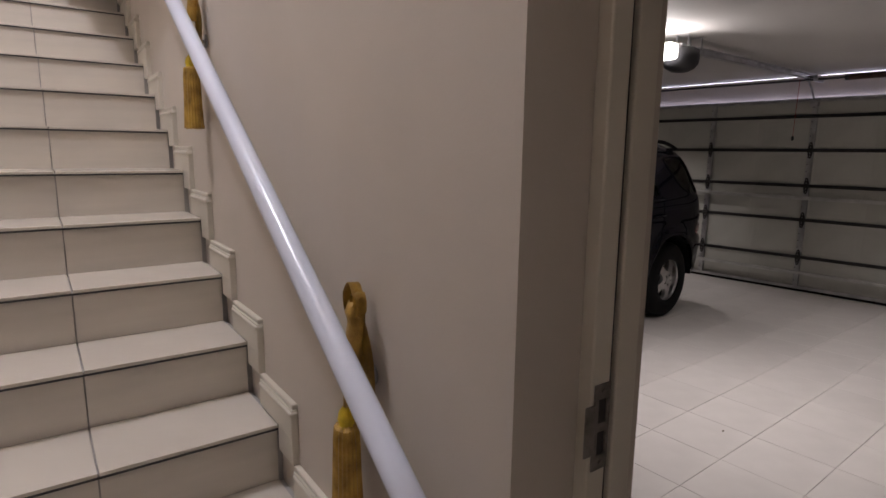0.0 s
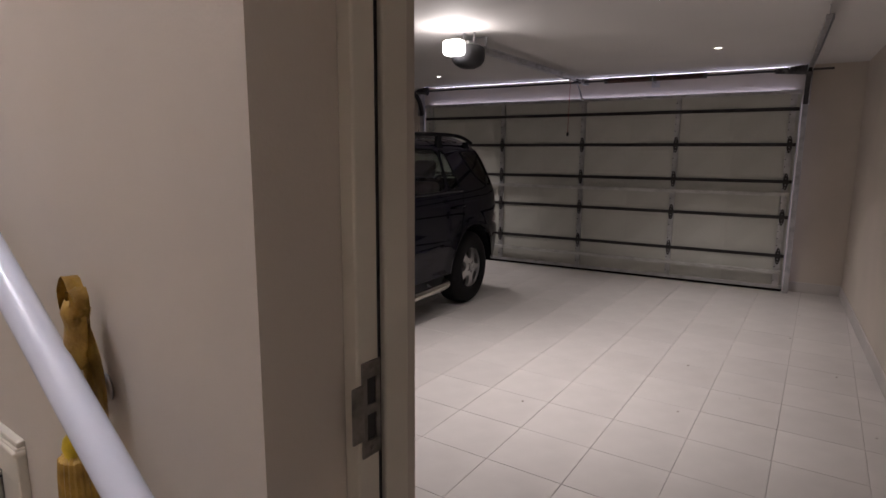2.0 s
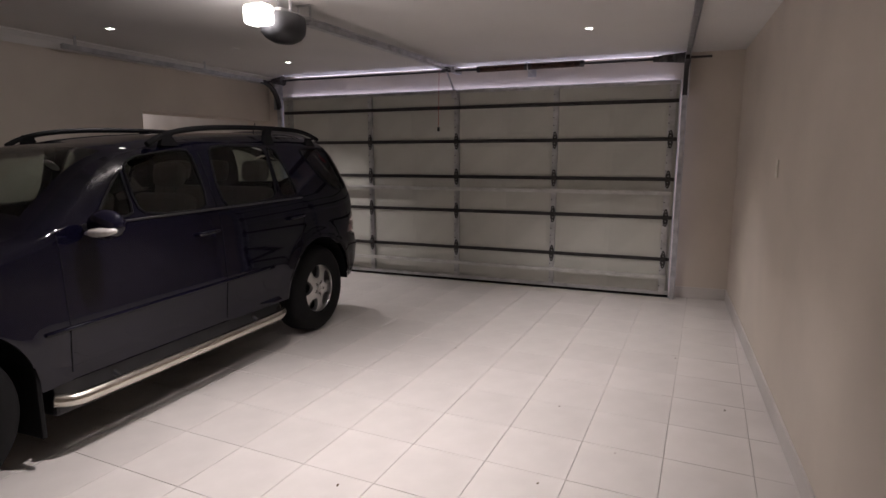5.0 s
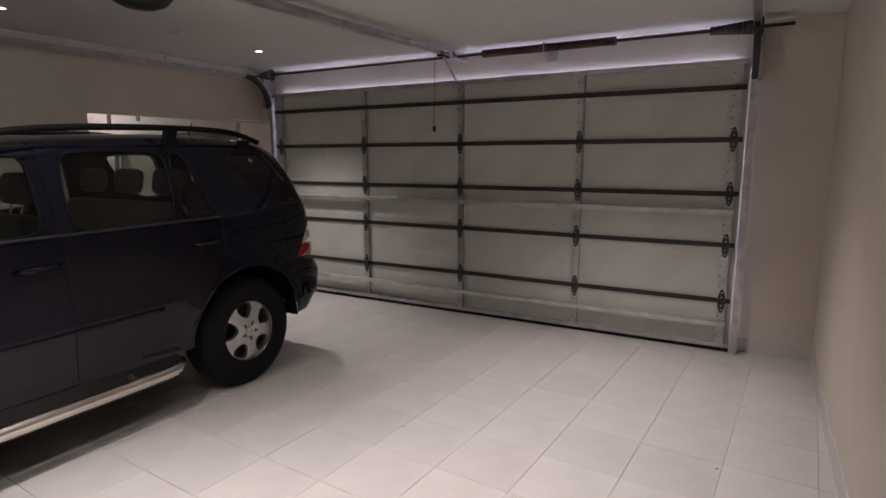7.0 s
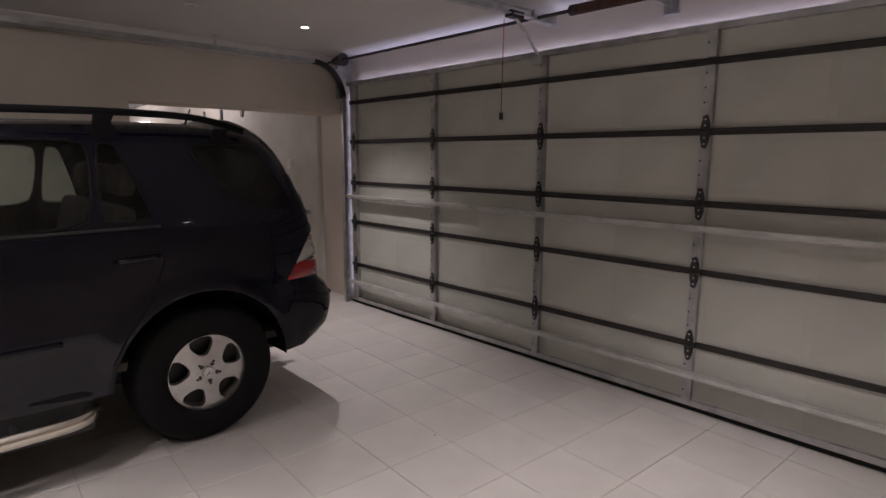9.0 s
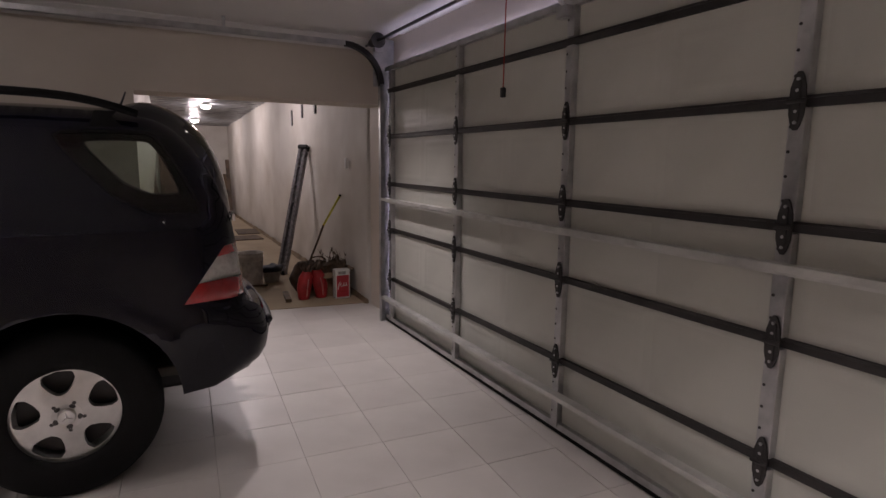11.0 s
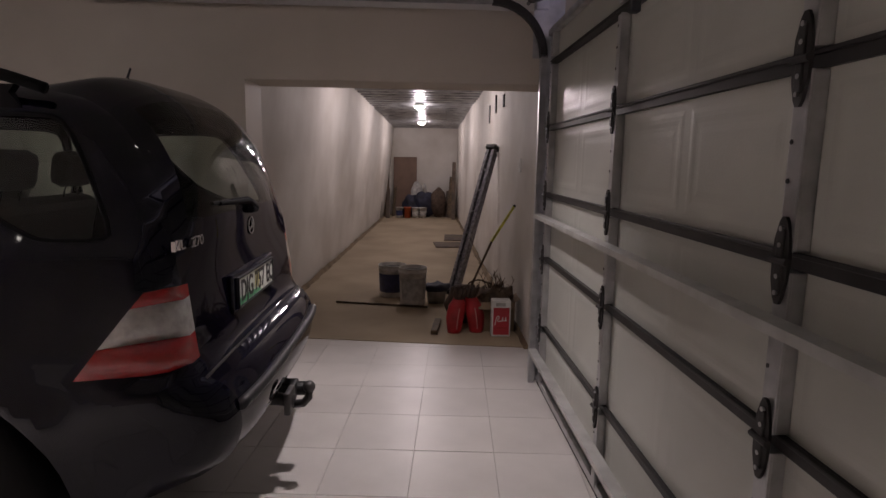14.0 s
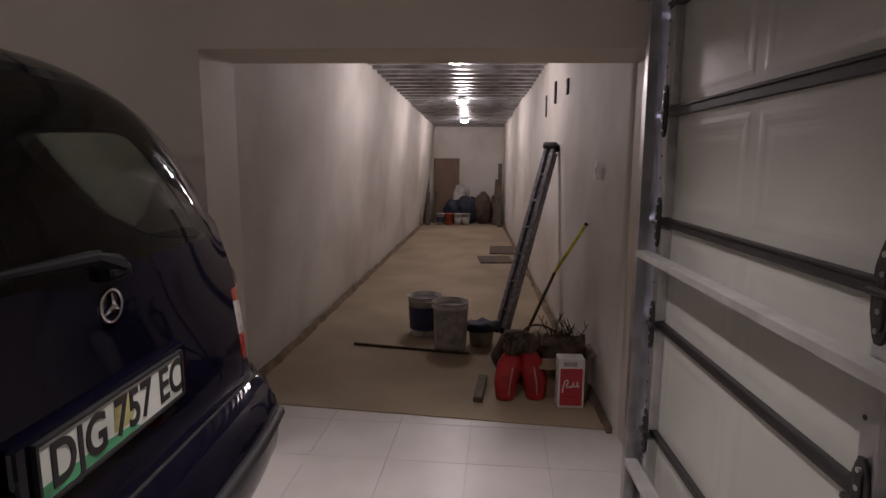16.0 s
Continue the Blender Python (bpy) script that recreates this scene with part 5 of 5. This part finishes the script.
BROWN = mat("brown_sacking", (0.085, 0.055, 0.04), 0.85, var=0.3, scale=14, fine=60, bump=0.4)
CARD = mat("brown_cardboard", (0.30, 0.21, 0.13), 0.8, var=0.15, scale=6, fine=90, bump=0.15)
YELLOW = mat("yellow_painted_stick", (0.62, 0.58, 0.05), 0.45, var=0.15, scale=20, fine=90, bump=0.1)
STAINED = mat("stained_wood_stick", (0.11, 0.07, 0.035), 0.7, var=0.4, scale=24, fine=120, bump=0.3)
LADDER = mat("paint_spattered_aluminium", (0.25, 0.24, 0.26), 0.45, 0.5, var=0.5, scale=26, fine=70, bump=0.15, tone=(0.10, 0.095, 0.11))
PLANK = mat("dark_old_plank", (0.10, 0.07, 0.05), 0.8, var=0.3, scale=7, fine=80, bump=0.3)
TWIG = mat("dry_twig", (0.12, 0.08, 0.05), 0.85, var=0.3, scale=20, fine=90, bump=0.2)
BLUE_BLACK = mat("blue_black_fabric", (0.02, 0.022, 0.045), 0.7, var=0.3, scale=8, fine=60, bump=0.3)
ORANGE = mat("orange_red_plastic", (0.50, 0.10, 0.03), 0.45, var=0.15, scale=9, fine=60, bump=0.05)
BOARD = mat("brown_hardboard", (0.16, 0.095, 0.065), 0.65, var=0.12, scale=4, fine=120, bump=0.08)
RED_CARD = mat("red_printed_card", (0.50, 0.035, 0.05), 0.45, var=0.08, scale=6, fine=90, bump=0.04)

pail(7.18, 8.02, 250, 0.155, 0.36, "white paint bucket with a navy label on the screed", NAVY_LABEL)
pail(7.42, 7.64, 285, 0.150, 0.40, "dirty white paint bucket with a faded round label, lid off", GREY_LABEL)

# squat tub with dark blue rags
t = thing("plastic_tub", 7.68, 7.72, 0.004, "squat grey plastic tub holding dark blue rags", "tub")
bm = bmesh.new()
lathe(bm, [(0.001, 0), (0.09, 0), (0.115, 0.15), (0.122, 0.15), (0.122, 0.165), (0.108, 0.16), (0.085, 0.012), (0.001, 0.012)], 28)
part("tub_body", bm, GREY_LABEL, t, smooth=True)
bm = bmesh.new()
bmesh.ops.create_icosphere(bm, subdivisions=3, radius=0.13, matrix=Matrix.Translation((0, 0, 0.16)) @ Matrix.Diagonal((1.1, 1, 0.42, 1)))
for v in bm.verts:
    v.co += v.co.normalized() * 0.035 * noise.noise(v.co * 14)
part("rag", bm, BLUE_BLACK, t, "crumpled dark blue rag", smooth=True)

# folded ladder leaning on the wall
t = thing("folded_ladder", 7.85, 8.05, 0.004, "paint-spattered folded aluminium step ladder leaning on the passage wall", "ladder")
base, top = Vector((0, 0, 0)), Vector((0.50, 0.62, 1.71))
axis = (top - base).normalized()
rot = axis.to_track_quat("Z", "Y").to_matrix().to_4x4()
L = (top - base).length
wide = Vector((0.78, -0.62, 0)).normalized()
back = axis.cross(wide).normalized()
M = Matrix((( wide.x, back.x, axis.x, 0), (wide.y, back.y, axis.y, 0), (wide.z, back.z, axis.z, 0), (0, 0, 0, 1)))
for q, (x0, off) in enumerate(((-0.060, 0.0), (0.018, 0.0), (-0.052, 0.055), (0.012, 0.055))):
    bm = bmesh.new()
    box(bm, x0, x0 + 0.040, off, off + 0.045, 0.03, L - (0.05 if off else 0.0), 0.004, M)
    rail_ob = part("ladder_stile", bm, LADDER, t)
    bm = bmesh.new()
    box(bm, x0 - 0.004, x0 + 0.034, off - 0.004, off + 0.049, 0.0, 0.06, 0.006, M)
    part("rubber_foot", bm, RUBBER, rail_ob)
for k in range(6):
    bm = bmesh.new()
    z = 0.22 + 0.27 * k
    box(bm, -0.020, 0.018, 0.004, 0.055, z, z + 0.025, 0.004, M)
    part("tread", bm, LADDER, t)
bm = bmesh.new()
box(bm, -0.075, 0.075, -0.02, 0.115, L - 0.03, L + 0.035, 0.02, M)
part("top_cap", bm, BLACK_PLASTIC, t, "black plastic top cap")

# broom stick, lower half stained, upper half yellow
t = thing("broom_stick", 7.86, 7.05, 0.3, "yellow-topped wooden broom stick leaning on the wall behind red sacks", "broom stick")
a, b, c = Vector((0.0, 0.0, -0.29)), Vector((0.33, 0.06, 0.46)), Vector((0.545, 0.10, 0.80))
part("lower_stick", tube(bmesh.new(), a, b, 0.012, 10), STAINED, t, "stained dark lower half", smooth=True)
part("upper_stick", tube(bmesh.new(), b, c, 0.0125, 10), YELLOW, t, "yellow upper half", smooth=True)
part("end_cap", tube(bmesh.new(), c, c + (c - b).normalized() * 0.02, 0.014, 10), RUBBER, t)


def sack(x, y, lean, rz, h):
    s = thing("red_sack", x, y, 0.004, "slim upright red plastic sack with a dark open neck", "sack", "red sacks", rz)
    bm = bmesh.new()
    n, seg = 14, 20
    rings = []
    for i in range(n + 1):
        q = i / n
        r = 0.066 * (0.9 + 0.35 * math.sin(q * math.pi * 0.9)) * (1 - 0.45 * max(0, q - 0.72) / 0.28)
        rings.append([bm.verts.new((lean * q * q + r * (1 + 0.10 * noise.noise((k * 0.9, q * 4, x * 5))) * math.cos(2 * math.pi * k / seg), 0.75 * r * math.sin(2 * math.pi * k / seg), h * q)) for k in range(seg)])
    for p, q in zip(rings, rings[1:]):
        for k in range(seg):
            bm.faces.new((p[k], p[(k + 1) % seg], q[(k + 1) % seg], q[k]))
    bm.faces.new(rings[0])
    bm.faces.new(rings[-1])
    part("sack_body", bm, RED_BAG, s, smooth=True)
    bm = bmesh.new()
    sweep(bm, [(lean * q * q + 0.012, -0.75 * 0.066 * (0.9 + 0.35 * math.sin(q * math.pi * 0.9)) - 0.001, h * q) for q in [0.12 + 0.07 * k for k in range(9)]], 0.005, 6)
    part("sack_seam", bm, PALE_SEAM, s, "pale seam down the front", smooth=True)
    bm = bmesh.new()
    for k in range(9):
        a = 2 * math.pi * k / 9
        sweep(bm, [(lean * 0.9 + 0.03 * math.cos(a), 0.04 * math.sin(a), h * 0.93), (lean + 0.065 * math.cos(a + 0.3), 0.06 * math.sin(a + 0.3), h + 0.03), (lean + 0.075 * math.cos(a + 0.5), 0.07 * math.sin(a + 0.5), h + 0.07 + 0.03 * noise.noise((k, x, 0)))], [0.018, 0.022, 0.012], 6)
    part("sack_neck", bm, BROWN, s, "frayed dark brown neck", smooth=True)


sack(7.81, 6.60, 0.045, 8, 0.34)
sack(8.01, 6.62, -0.06, -6, 0.35)
t = thing("dark_sack", 7.92, 6.95, 0.004, "slumped dark brown sack with a wire loop", "sack")
bm = bmesh.new()
bmesh.ops.create_icosphere(bm, subdivisions=3, radius=1, matrix=Matrix.Translation((0, 0, 0.17)) @ Matrix.Diagonal((0.19, 0.12, 0.19, 1)))
for v in bm.verts:
    v.co.x += 0.03 * noise.noise(v.co * 9)
    v.co.z = max(0.0, v.co.z + 0.04 * noise.noise(v.co * 7))
part("sack_body", bm, BROWN, t, smooth=True)
bm = bmesh.new()
sweep(bm, [(0.13 + 0.10 * math.cos(a), -0.05, 0.36 + 0.06 * math.sin(a)) for a in [math.pi * 2 * k / 16 for k in range(16)]], 0.008, 6, True)
part("wire_loop", bm, STAINED, t, smooth=True)

# red and white tin with script drawn as plain strokes
t = thing("red_tin", 8.215, 6.47, 0.004, "red and white printed tin box with a plain white scrawl", "tin box")
bm = one_box(-0.083, 0.083, 0.0, 0.11, 0, 0.325, 0.006)
part("tin_body", bm, WHITE, t)
bm = one_box(-0.070, 0.070, -0.003, 0.001, 0.018, 0.262, 0.001)
face = part("red_panel", bm, RED_CARD, t)
bm = one_box(-0.05, 0.035, -0.003, 0.001, 0.275, 0.305, 0.001)
part("grey_panel", bm, GREY_LABEL, t)
bm = bmesh.new()
script = [(-0.055, 0.105), (-0.050, 0.150), (-0.035, 0.190), (-0.020, 0.185), (-0.022, 0.160), (-0.040, 0.150), (-0.020, 0.135), (-0.008, 0.150), (-0.002, 0.135), (0.008, 0.150), (0.014, 0.185), (0.012, 0.140), (0.025, 0.150), (0.034, 0.140), (0.040, 0.190), (0.040, 0.140), (0.052, 0.148)]
sweep(bm, [(x, -0.004, z) for x, z in smoothed(script, 2)], 0.0038, 6)
part("scrawl", bm, WHITE, face)
bm = one_box(-0.045, 0.045, -0.0045, -0.002, 0.075, 0.088, 0.001)
part("small_print", bm, RED_BAG, face)

# open cardboard box with twigs behind the tin
t = thing("cardboard_box", 8.19, 6.76, 0.004, "torn open cardboard box with dry twigs sticking out", "box")
for x0, x1, y0, y1 in ((-0.17, 0.17, -0.13, -0.125), (-0.17, 0.17, 0.125, 0.13), (-0.17, -0.165, -0.13, 0.13), (0.165, 0.17, -0.13, 0.13)):
    part("box_wall", one_box(x0, x1, y0, y1, 0, 0.27, 0.001), CARD, t)
bm = bmesh.new()
box(bm, -0.17, 0.13, -0.10, 0, -0.002, 0.002, 0.001, pose(0, -0.128, 0.27, 25, 0, 0))
part("box_flap", bm, CARD, t)
bm = bmesh.new()
box(bm, 0, 0.11, -0.12, 0.12, -0.002, 0.002, 0.001, pose(0.168, 0, 0.27, 0, -30, 0))
part("box_flap", bm, CARD, t)
rng = random.Random(11)
bm = bmesh.new()
bmesh.ops.create_icosphere(bm, subdivisions=3, radius=1, matrix=Matrix.Translation((0, 0, 0.30)) @ Matrix.Diagonal((0.17, 0.12, 0.09, 1)))
for v in bm.verts:
    v.co += Vector((0.04, 0.04, 0.05)) * noise.noise(v.co * 17)
part("twig_litter", bm, TWIG, t, "tangle of dry plant stems")
for k in range(16):
    bm = bmesh.new()
    a = Vector((rng.uniform(-0.12, 0.12), rng.uniform(-0.08, 0.08), 0.27))
    d = Vector((rng.uniform(-0.12, 0.12), rng.uniform(-0.06, 0.06), rng.uniform(0.12, 0.28)))
    sweep(bm, [a, a + d * 0.5 + Vector((rng.uniform(-0.02, 0.02), 0, 0)), a + d], [0.007, 0.005, 0.002], 5)
    for q in range(3):
        p = a + d * rng.uniform(0.4, 0.9)
        sweep(bm, [p, p + Vector((rng.uniform(-0.05, 0.05), rng.uniform(-0.03, 0.03), rng.uniform(0.01, 0.06)))], [0.004, 0.002], 4)
    part("twig", bm, TWIG, t)

# planks, floor stick, block
t = mesh_ob("plank", one_box(-0.26, 0.26, -0.30, 0.30, 0, 0.022, 0.003), PLANK)
t.matrix_world = pose(8.02, 11.95, 0.004, 0, 0, 4)
tagged(t, "dark weathered board lying flat on the screed", "board", "loose boards")
t = mesh_ob("plank", one_box(-0.21, 0.21, -0.42, 0.42, 0, 0.022, 0.003), PLANK)
t.matrix_world = pose(8.19, 12.95, 0.004, 0, 0, -3)
tagged(t, "dark weathered board lying flat on the screed", "board", "loose boards")
t = mesh_ob("floor_stick", tube(bmesh.new(), (-0.49, 0.10, 0.012), (0.49, -0.10, 0.012), 0.011, 8), STAINED)
t.matrix_world = pose(7.09, 7.55, 0.0035)
tagged(t, "thin dark stick lying across the screed floor", "stick")
t = mesh_ob("wood_offcut", one_box(-0.03, 0.03, -0.20, 0.20, 0, 0.04, 0.004), STAINED)
t.matrix_world = pose(7.65, 6.72, 0.004, 0, 0, -7)
tagged(t, "short dark wood offcut on the screed floor", "offcut")

# dark slots and a switch on the passage wall
for y, z, h in ((8.27, 2.25, 0.14), (9.0, 2.24, 0.22), (9.68, 2.16, 0.24)):
    bm = one_box(-0.015, 0.002, -0.035, 0.035, 0, h, 0.004)
    t = mesh_ob("wall_chase", bm, RAIL_DARK)
    t.matrix_world = pose(8.425 + 0.008 * (y - 6.9), y, z - 0.1)
    tagged(t, "dark vertical slot chased into the raw plaster", "wall slot", "slots in the passage wall")
t = thing("light_switch", 8.415, 6.90, 1.50, "white light switch plate on the raw plaster wall", "light switch")
part("cover_plate", one_box(-0.012, 0.0, -0.04, 0.04, -0.06, 0.06, 0.004), WHITE, t)
part("raised_centre", one_box(-0.017, -0.011, -0.014, 0.014, -0.022, 0.022, 0.003), WHITE, t)

# far end: board, buckets, heaps
t = mesh_ob("hardboard_sheet", one_box(-0.33, 0.33, -0.02, 0.0, 0, 1.64, 0.003), BOARD)
t.matrix_world = pose(7.05, 17.85, 0.004, -6.5, 0, 0)
tagged(t, "brown hardboard sheet leaning on the end wall", "board")
for x, m, lab in ((6.93, NAVY_LABEL, "white bucket with a blue label by the end wall"), (7.14, None, "orange plastic bucket by the end wall"), (7.36, GREY_LABEL, "white plastic bucket by the end wall"), (7.56, GREY_LABEL, "white plastic bucket by the end wall")):
    t = thing("bucket", x, 17.0, 0.004, lab, "bucket", "buckets at the end of the passage")
    bm = bmesh.new()
    lathe(bm, [(0.001, 0), (0.085, 0), (0.10, 0.27), (0.104, 0.27), (0.104, 0.285), (0.001, 0.285)], 20)
    b = part("bucket_body", bm, ORANGE if m is None else DIRTY_WHITE, t, smooth=True)
    if m:
        bm = bmesh.new()
        lathe(bm, [(0.092, 0.07), (0.0985, 0.20)], 20)
        part("bucket_band", bm, m, b, smooth=True)
for x, y, sx, sy, sz, m, lab in ((7.62, 17.4, 0.30, 0.28, 0.42, BLUE_BLACK, "heap of dark blue bags against the end wall"), (7.25, 17.45, 0.26, 0.22, 0.36, BLUE_BLACK, "heap of dark blue bags against the end wall"), (7.98, 17.3, 0.22, 0.22, 0.48, BROWN, "stack of dark brown sacks against the end wall"), (7.40, 17.6, 0.18, 0.15, 0.58, GREY_LABEL, "crumpled pale plastic sheet on the heap")):
    bm = bmesh.new()
    bmesh.ops.create_icosphere(bm, subdivisions=4, radius=1, matrix=Matrix.Translation((0, 0, sz * 0.8)) @ Matrix.Diagonal((sx, sy, sz * 0.85, 1)))
    for v in bm.verts:
        v.co += v.co.normalized() * 0.10 * noise.noise(v.co * 6 + Vector((x, 0, 0)))
        v.co.z = max(0, v.co.z)
    t = mesh_ob("stuffed_bag", bm, m, True)
    t.matrix_world = pose(x, y, 0.004)
    tagged(t, lab, "heap")
t = thing("bottle", 7.60, 17.36, 0.70, "small grey bottle standing on the heap of bags", "bottle")
bm = bmesh.new()
lathe(bm, [(0.001, 0), (0.05, 0), (0.05, 0.14), (0.025, 0.18), (0.022, 0.22), (0.001, 0.22)], 18)
part("bottle_body", bm, GREY_LABEL, t, smooth=True)
for k, (x, y, dx, dy, h, w) in enumerate(((6.52, 17.2, 0.02, 0.45, 0.95, 0.06), (6.62, 16.9, -0.02, 0.6, 0.75, 0.05), (6.74, 17.5, 0.05, 0.3, 0.8, 0.04), (8.36, 16.6, 0.05, 0.9, 1.5, 0.05), (8.30, 17.1, 0.08, 0.5, 1.1, 0.08), (8.22, 17.3, 0.1, 0.4, 0.7, 0.10), (6.58, 17.4, -0.02, 0.4, 1.15, 0.05))):
    d = Vector((dx, dy, h))
    bm = bmesh.new()
    box(bm, -w, w, -0.015, 0.015, 0, d.length, 0.003, d.to_track_quat("Z", "Y").to_matrix().to_4x4())
    t = mesh_ob("leaning_plank", bm, PLANK if k % 2 else STAINED)
    t.matrix_world = pose(x, y, 0.004)
    tagged(t, "old timber plank leaning in the corner of the passage", "plank", "leaning planks")
# wires hanging from the wall's head in the far corner
t = mesh_ob("loose_pipe", sweep(bmesh.new(), [(0, 0, 0), (0.015, 0.02, 0.8), (-0.01, 0.0, 1.6), (0.02, 0.02, 2.3)], 0.02, 8), GREY_LABEL, True)
t.matrix_world = pose(6.46, 16.4, 0.004)
tagged(t, "grey conduit pipe running up the passage wall", "pipe")

# small cream plate at a pale spot on the long garage wall
t = thing("wall_plate", 6.02, YS, 1.50, "small cream plate on the greige garage wall", "light switch")
part("cover_plate", one_box(-0.04, 0.04, 0.0, 0.006, -0.06, 0.06, 0.002), TRIM, t)
part("raised_centre", one_box(-0.014, 0.014, 0.005, 0.009, -0.022, 0.022, 0.003), TRIM, t)

# crumbs and leaf bits on the tiles
bm = bmesh.new()
rng = random.Random(5)
for x, y, r in ((3.83, 1.86, 0.014), (5.42, 0.02, 0.012), (4.42, -0.10, 0.010), (4.2, 0.95, 0.012), (5.1, 1.0, 0.014), (4.63, 0.62, 0.010), (6.3, 0.3, 0.012), (7.2, 0.2, 0.010), (5.9, 2.0, 0.011), (3.3, 2.45, 0.010), (6.9, 2.5, 0.010), (7.6, 3.9, 0.009)):
    n = 6
    vs = [bm.verts.new((x + r * rng.uniform(0.5, 1.1) * math.cos(2 * math.pi * k / n), y + 0.6 * r * rng.uniform(0.5, 1.1) * math.sin(2 * math.pi * k / n), 0.0015 + 0.004 * rng.random())) for k in range(n)]
    bm.faces.new(vs)
bmesh.ops.solidify(bm, geom=bm.faces[:], thickness=0.002)
tagged(mesh_ob("floor_crumbs", bm, TWIG), "scattered dark crumbs and leaf bits on the tiles", "debris", kind="stuff")

# a rough fillet of spilt mortar along the foot of the passage's walls
for side, foot, lean in ((1, 6.04, 0.042), (-1, 8.425, 0.008)):
    rng = random.Random(5 + side)
    bm = bmesh.new()
    lo, hi, back = [], [], []
    for k in range(70):
        y = YN + NT + 0.02 + k * (TY1 - YN - NT - 0.1) / 69
        wx = foot + lean * (y - 6.9)
        w = 0.05 + 0.025 * rng.random()
        lo.append(bm.verts.new((wx + side * w, y, 0.0)))
        hi.append(bm.verts.new((wx + side * 0.03, y, 0.045 + 0.03 * rng.random())))
        back.append(bm.verts.new((wx - side * 0.01, y, 0.0)))
    for k in range(69):
        for p, q in ((lo, hi), (hi, back), (back, lo)):
            bm.faces.new((p[k], p[k + 1], q[k + 1], q[k]))
    for k in (0, 69):
        bm.faces.new((lo[k], hi[k], back[k]))
    setting("mortar_trim", bm, MORTAR, "ragged brown mortar line along the foot of the plastered wall", "mortar line")
# ---------------------------------------------------------------- floor tiles
T1, T2 = Vector((0.4225, -0.0255)), Vector((0.0262, 0.4268))
T0 = Vector((7.529, 5.346))
JOINT = 0.0026


def clip(poly, axis, value, keep_less):
    out = []
    for i, p in enumerate(poly):
        q = poly[(i + 1) % len(poly)]
        a, b = (p[axis] <= value) == keep_less or p[axis] == value, (q[axis] <= value) == keep_less or q[axis] == value
        if a:
            out.append(p)
        if a != b:
            t = (value - p[axis]) / (q[axis] - p[axis])
            out.append(p + (q - p) * t)
    return out


def cut_line(poly):
    """Keeps what lies on the garage side of the ragged screed edge."""
    def f(p):
        return p.y - (6.45 - 0.127 * (p.x - 6.24))
    out = []
    for i, p in enumerate(poly):
        q = poly[(i + 1) % len(poly)]
        a, b = f(p) <= 0, f(q) <= 0
        if a:
            out.append(p)
        if a != b:
            t = f(p) / (f(p) - f(q))
            out.append(p + (q - p) * t)
    return out


floor_ob = bpy.data.objects["floor"]
whole = bmesh.new()
L1, L2 = T1 * (1 - JOINT / 0.42), T2 * (1 - JOINT / 0.42)
c = [Vector((0, 0)), L1, L1 + L2, L2]
prism(whole, [(p.x, p.y) for p in c], -0.012, 0.0)
top_edges = [e for e in whole.edges if all(abs(v.co.z) < 1e-6 for v in e.verts)]
bmesh.ops.bevel(whole, geom=top_edges, offset=0.0018, segments=1, affect="EDGES")
TILE_ME = keep_mesh("floor_tile", whole, TILE)
rest = bmesh.new()
rng = random.Random(3)
count = 0
for i in range(-22, 6):
    for j in range(-16, 6):
        o = T0 + T1 * i + T2 * j
        poly = [o, o + L1, o + L1 + L2, o + L2]
        inside = all(1.40 < p.x < XE + 0.02 and YS + 0.012 < p.y < YN - 0.002 for p in poly)
        lip = 0.0012 * rng.random()
        seen = 2.0 < o.x < 8.5 and not (2.2 < o.x < 6.0 and o.y > 3.9)
        if inside and seen and count < 290:
            count += 1
            piece("floor_tile", TILE_ME, floor_ob, Matrix.Translation((o.x, o.y, lip - 0.001)))
            continue
        for axis, value, less in ((0, 0.7, False), (0, XE + 0.02, True), (1, YS, False)):
            poly = clip(poly, axis, value, less)
            if len(poly) < 3:
                break
        if len(poly) < 3:
            continue
        if min(p.y for p in poly) > 5.4:
            if max(p.x for p in poly) < OPEN_X0:
                poly = clip(poly, 1, YN, True)
            poly = cut_line(poly) if len(poly) > 2 else poly
        if len(poly) < 3:
            continue
        area = abs(sum(p.x * q.y - q.x * p.y for p, q in zip(poly, poly[1:] + poly[:1]))) / 2
        if area > 0.0006:
            prism(rest, [(p.x, p.y) for p in poly], -0.012, lip - 0.001)
tagged(mesh_ob("cut_floor_tiles", rest, TILE_REST), "pale grey floor tiles cut along the garage walls", kind="stuff").parent = floor_ob
hall_tiles = bmesh.new()
for i in range(-5, 1):
    for j in range(-6, 1):
        box(hall_tiles, i * 0.43 + 0.002, min(0.028, i * 0.43 + 0.428), j * 0.43 + 0.13 - 0.428, j * 0.43 + 0.13, -0.012, 0.0)
bmesh.ops.transform(hall_tiles, matrix=HALL, verts=hall_tiles.verts)
tagged(mesh_ob("hall_floor_tiles", hall_tiles, TILE_REST), "pale tiles on the stair hall floor", kind="stuff").parent = floor_ob
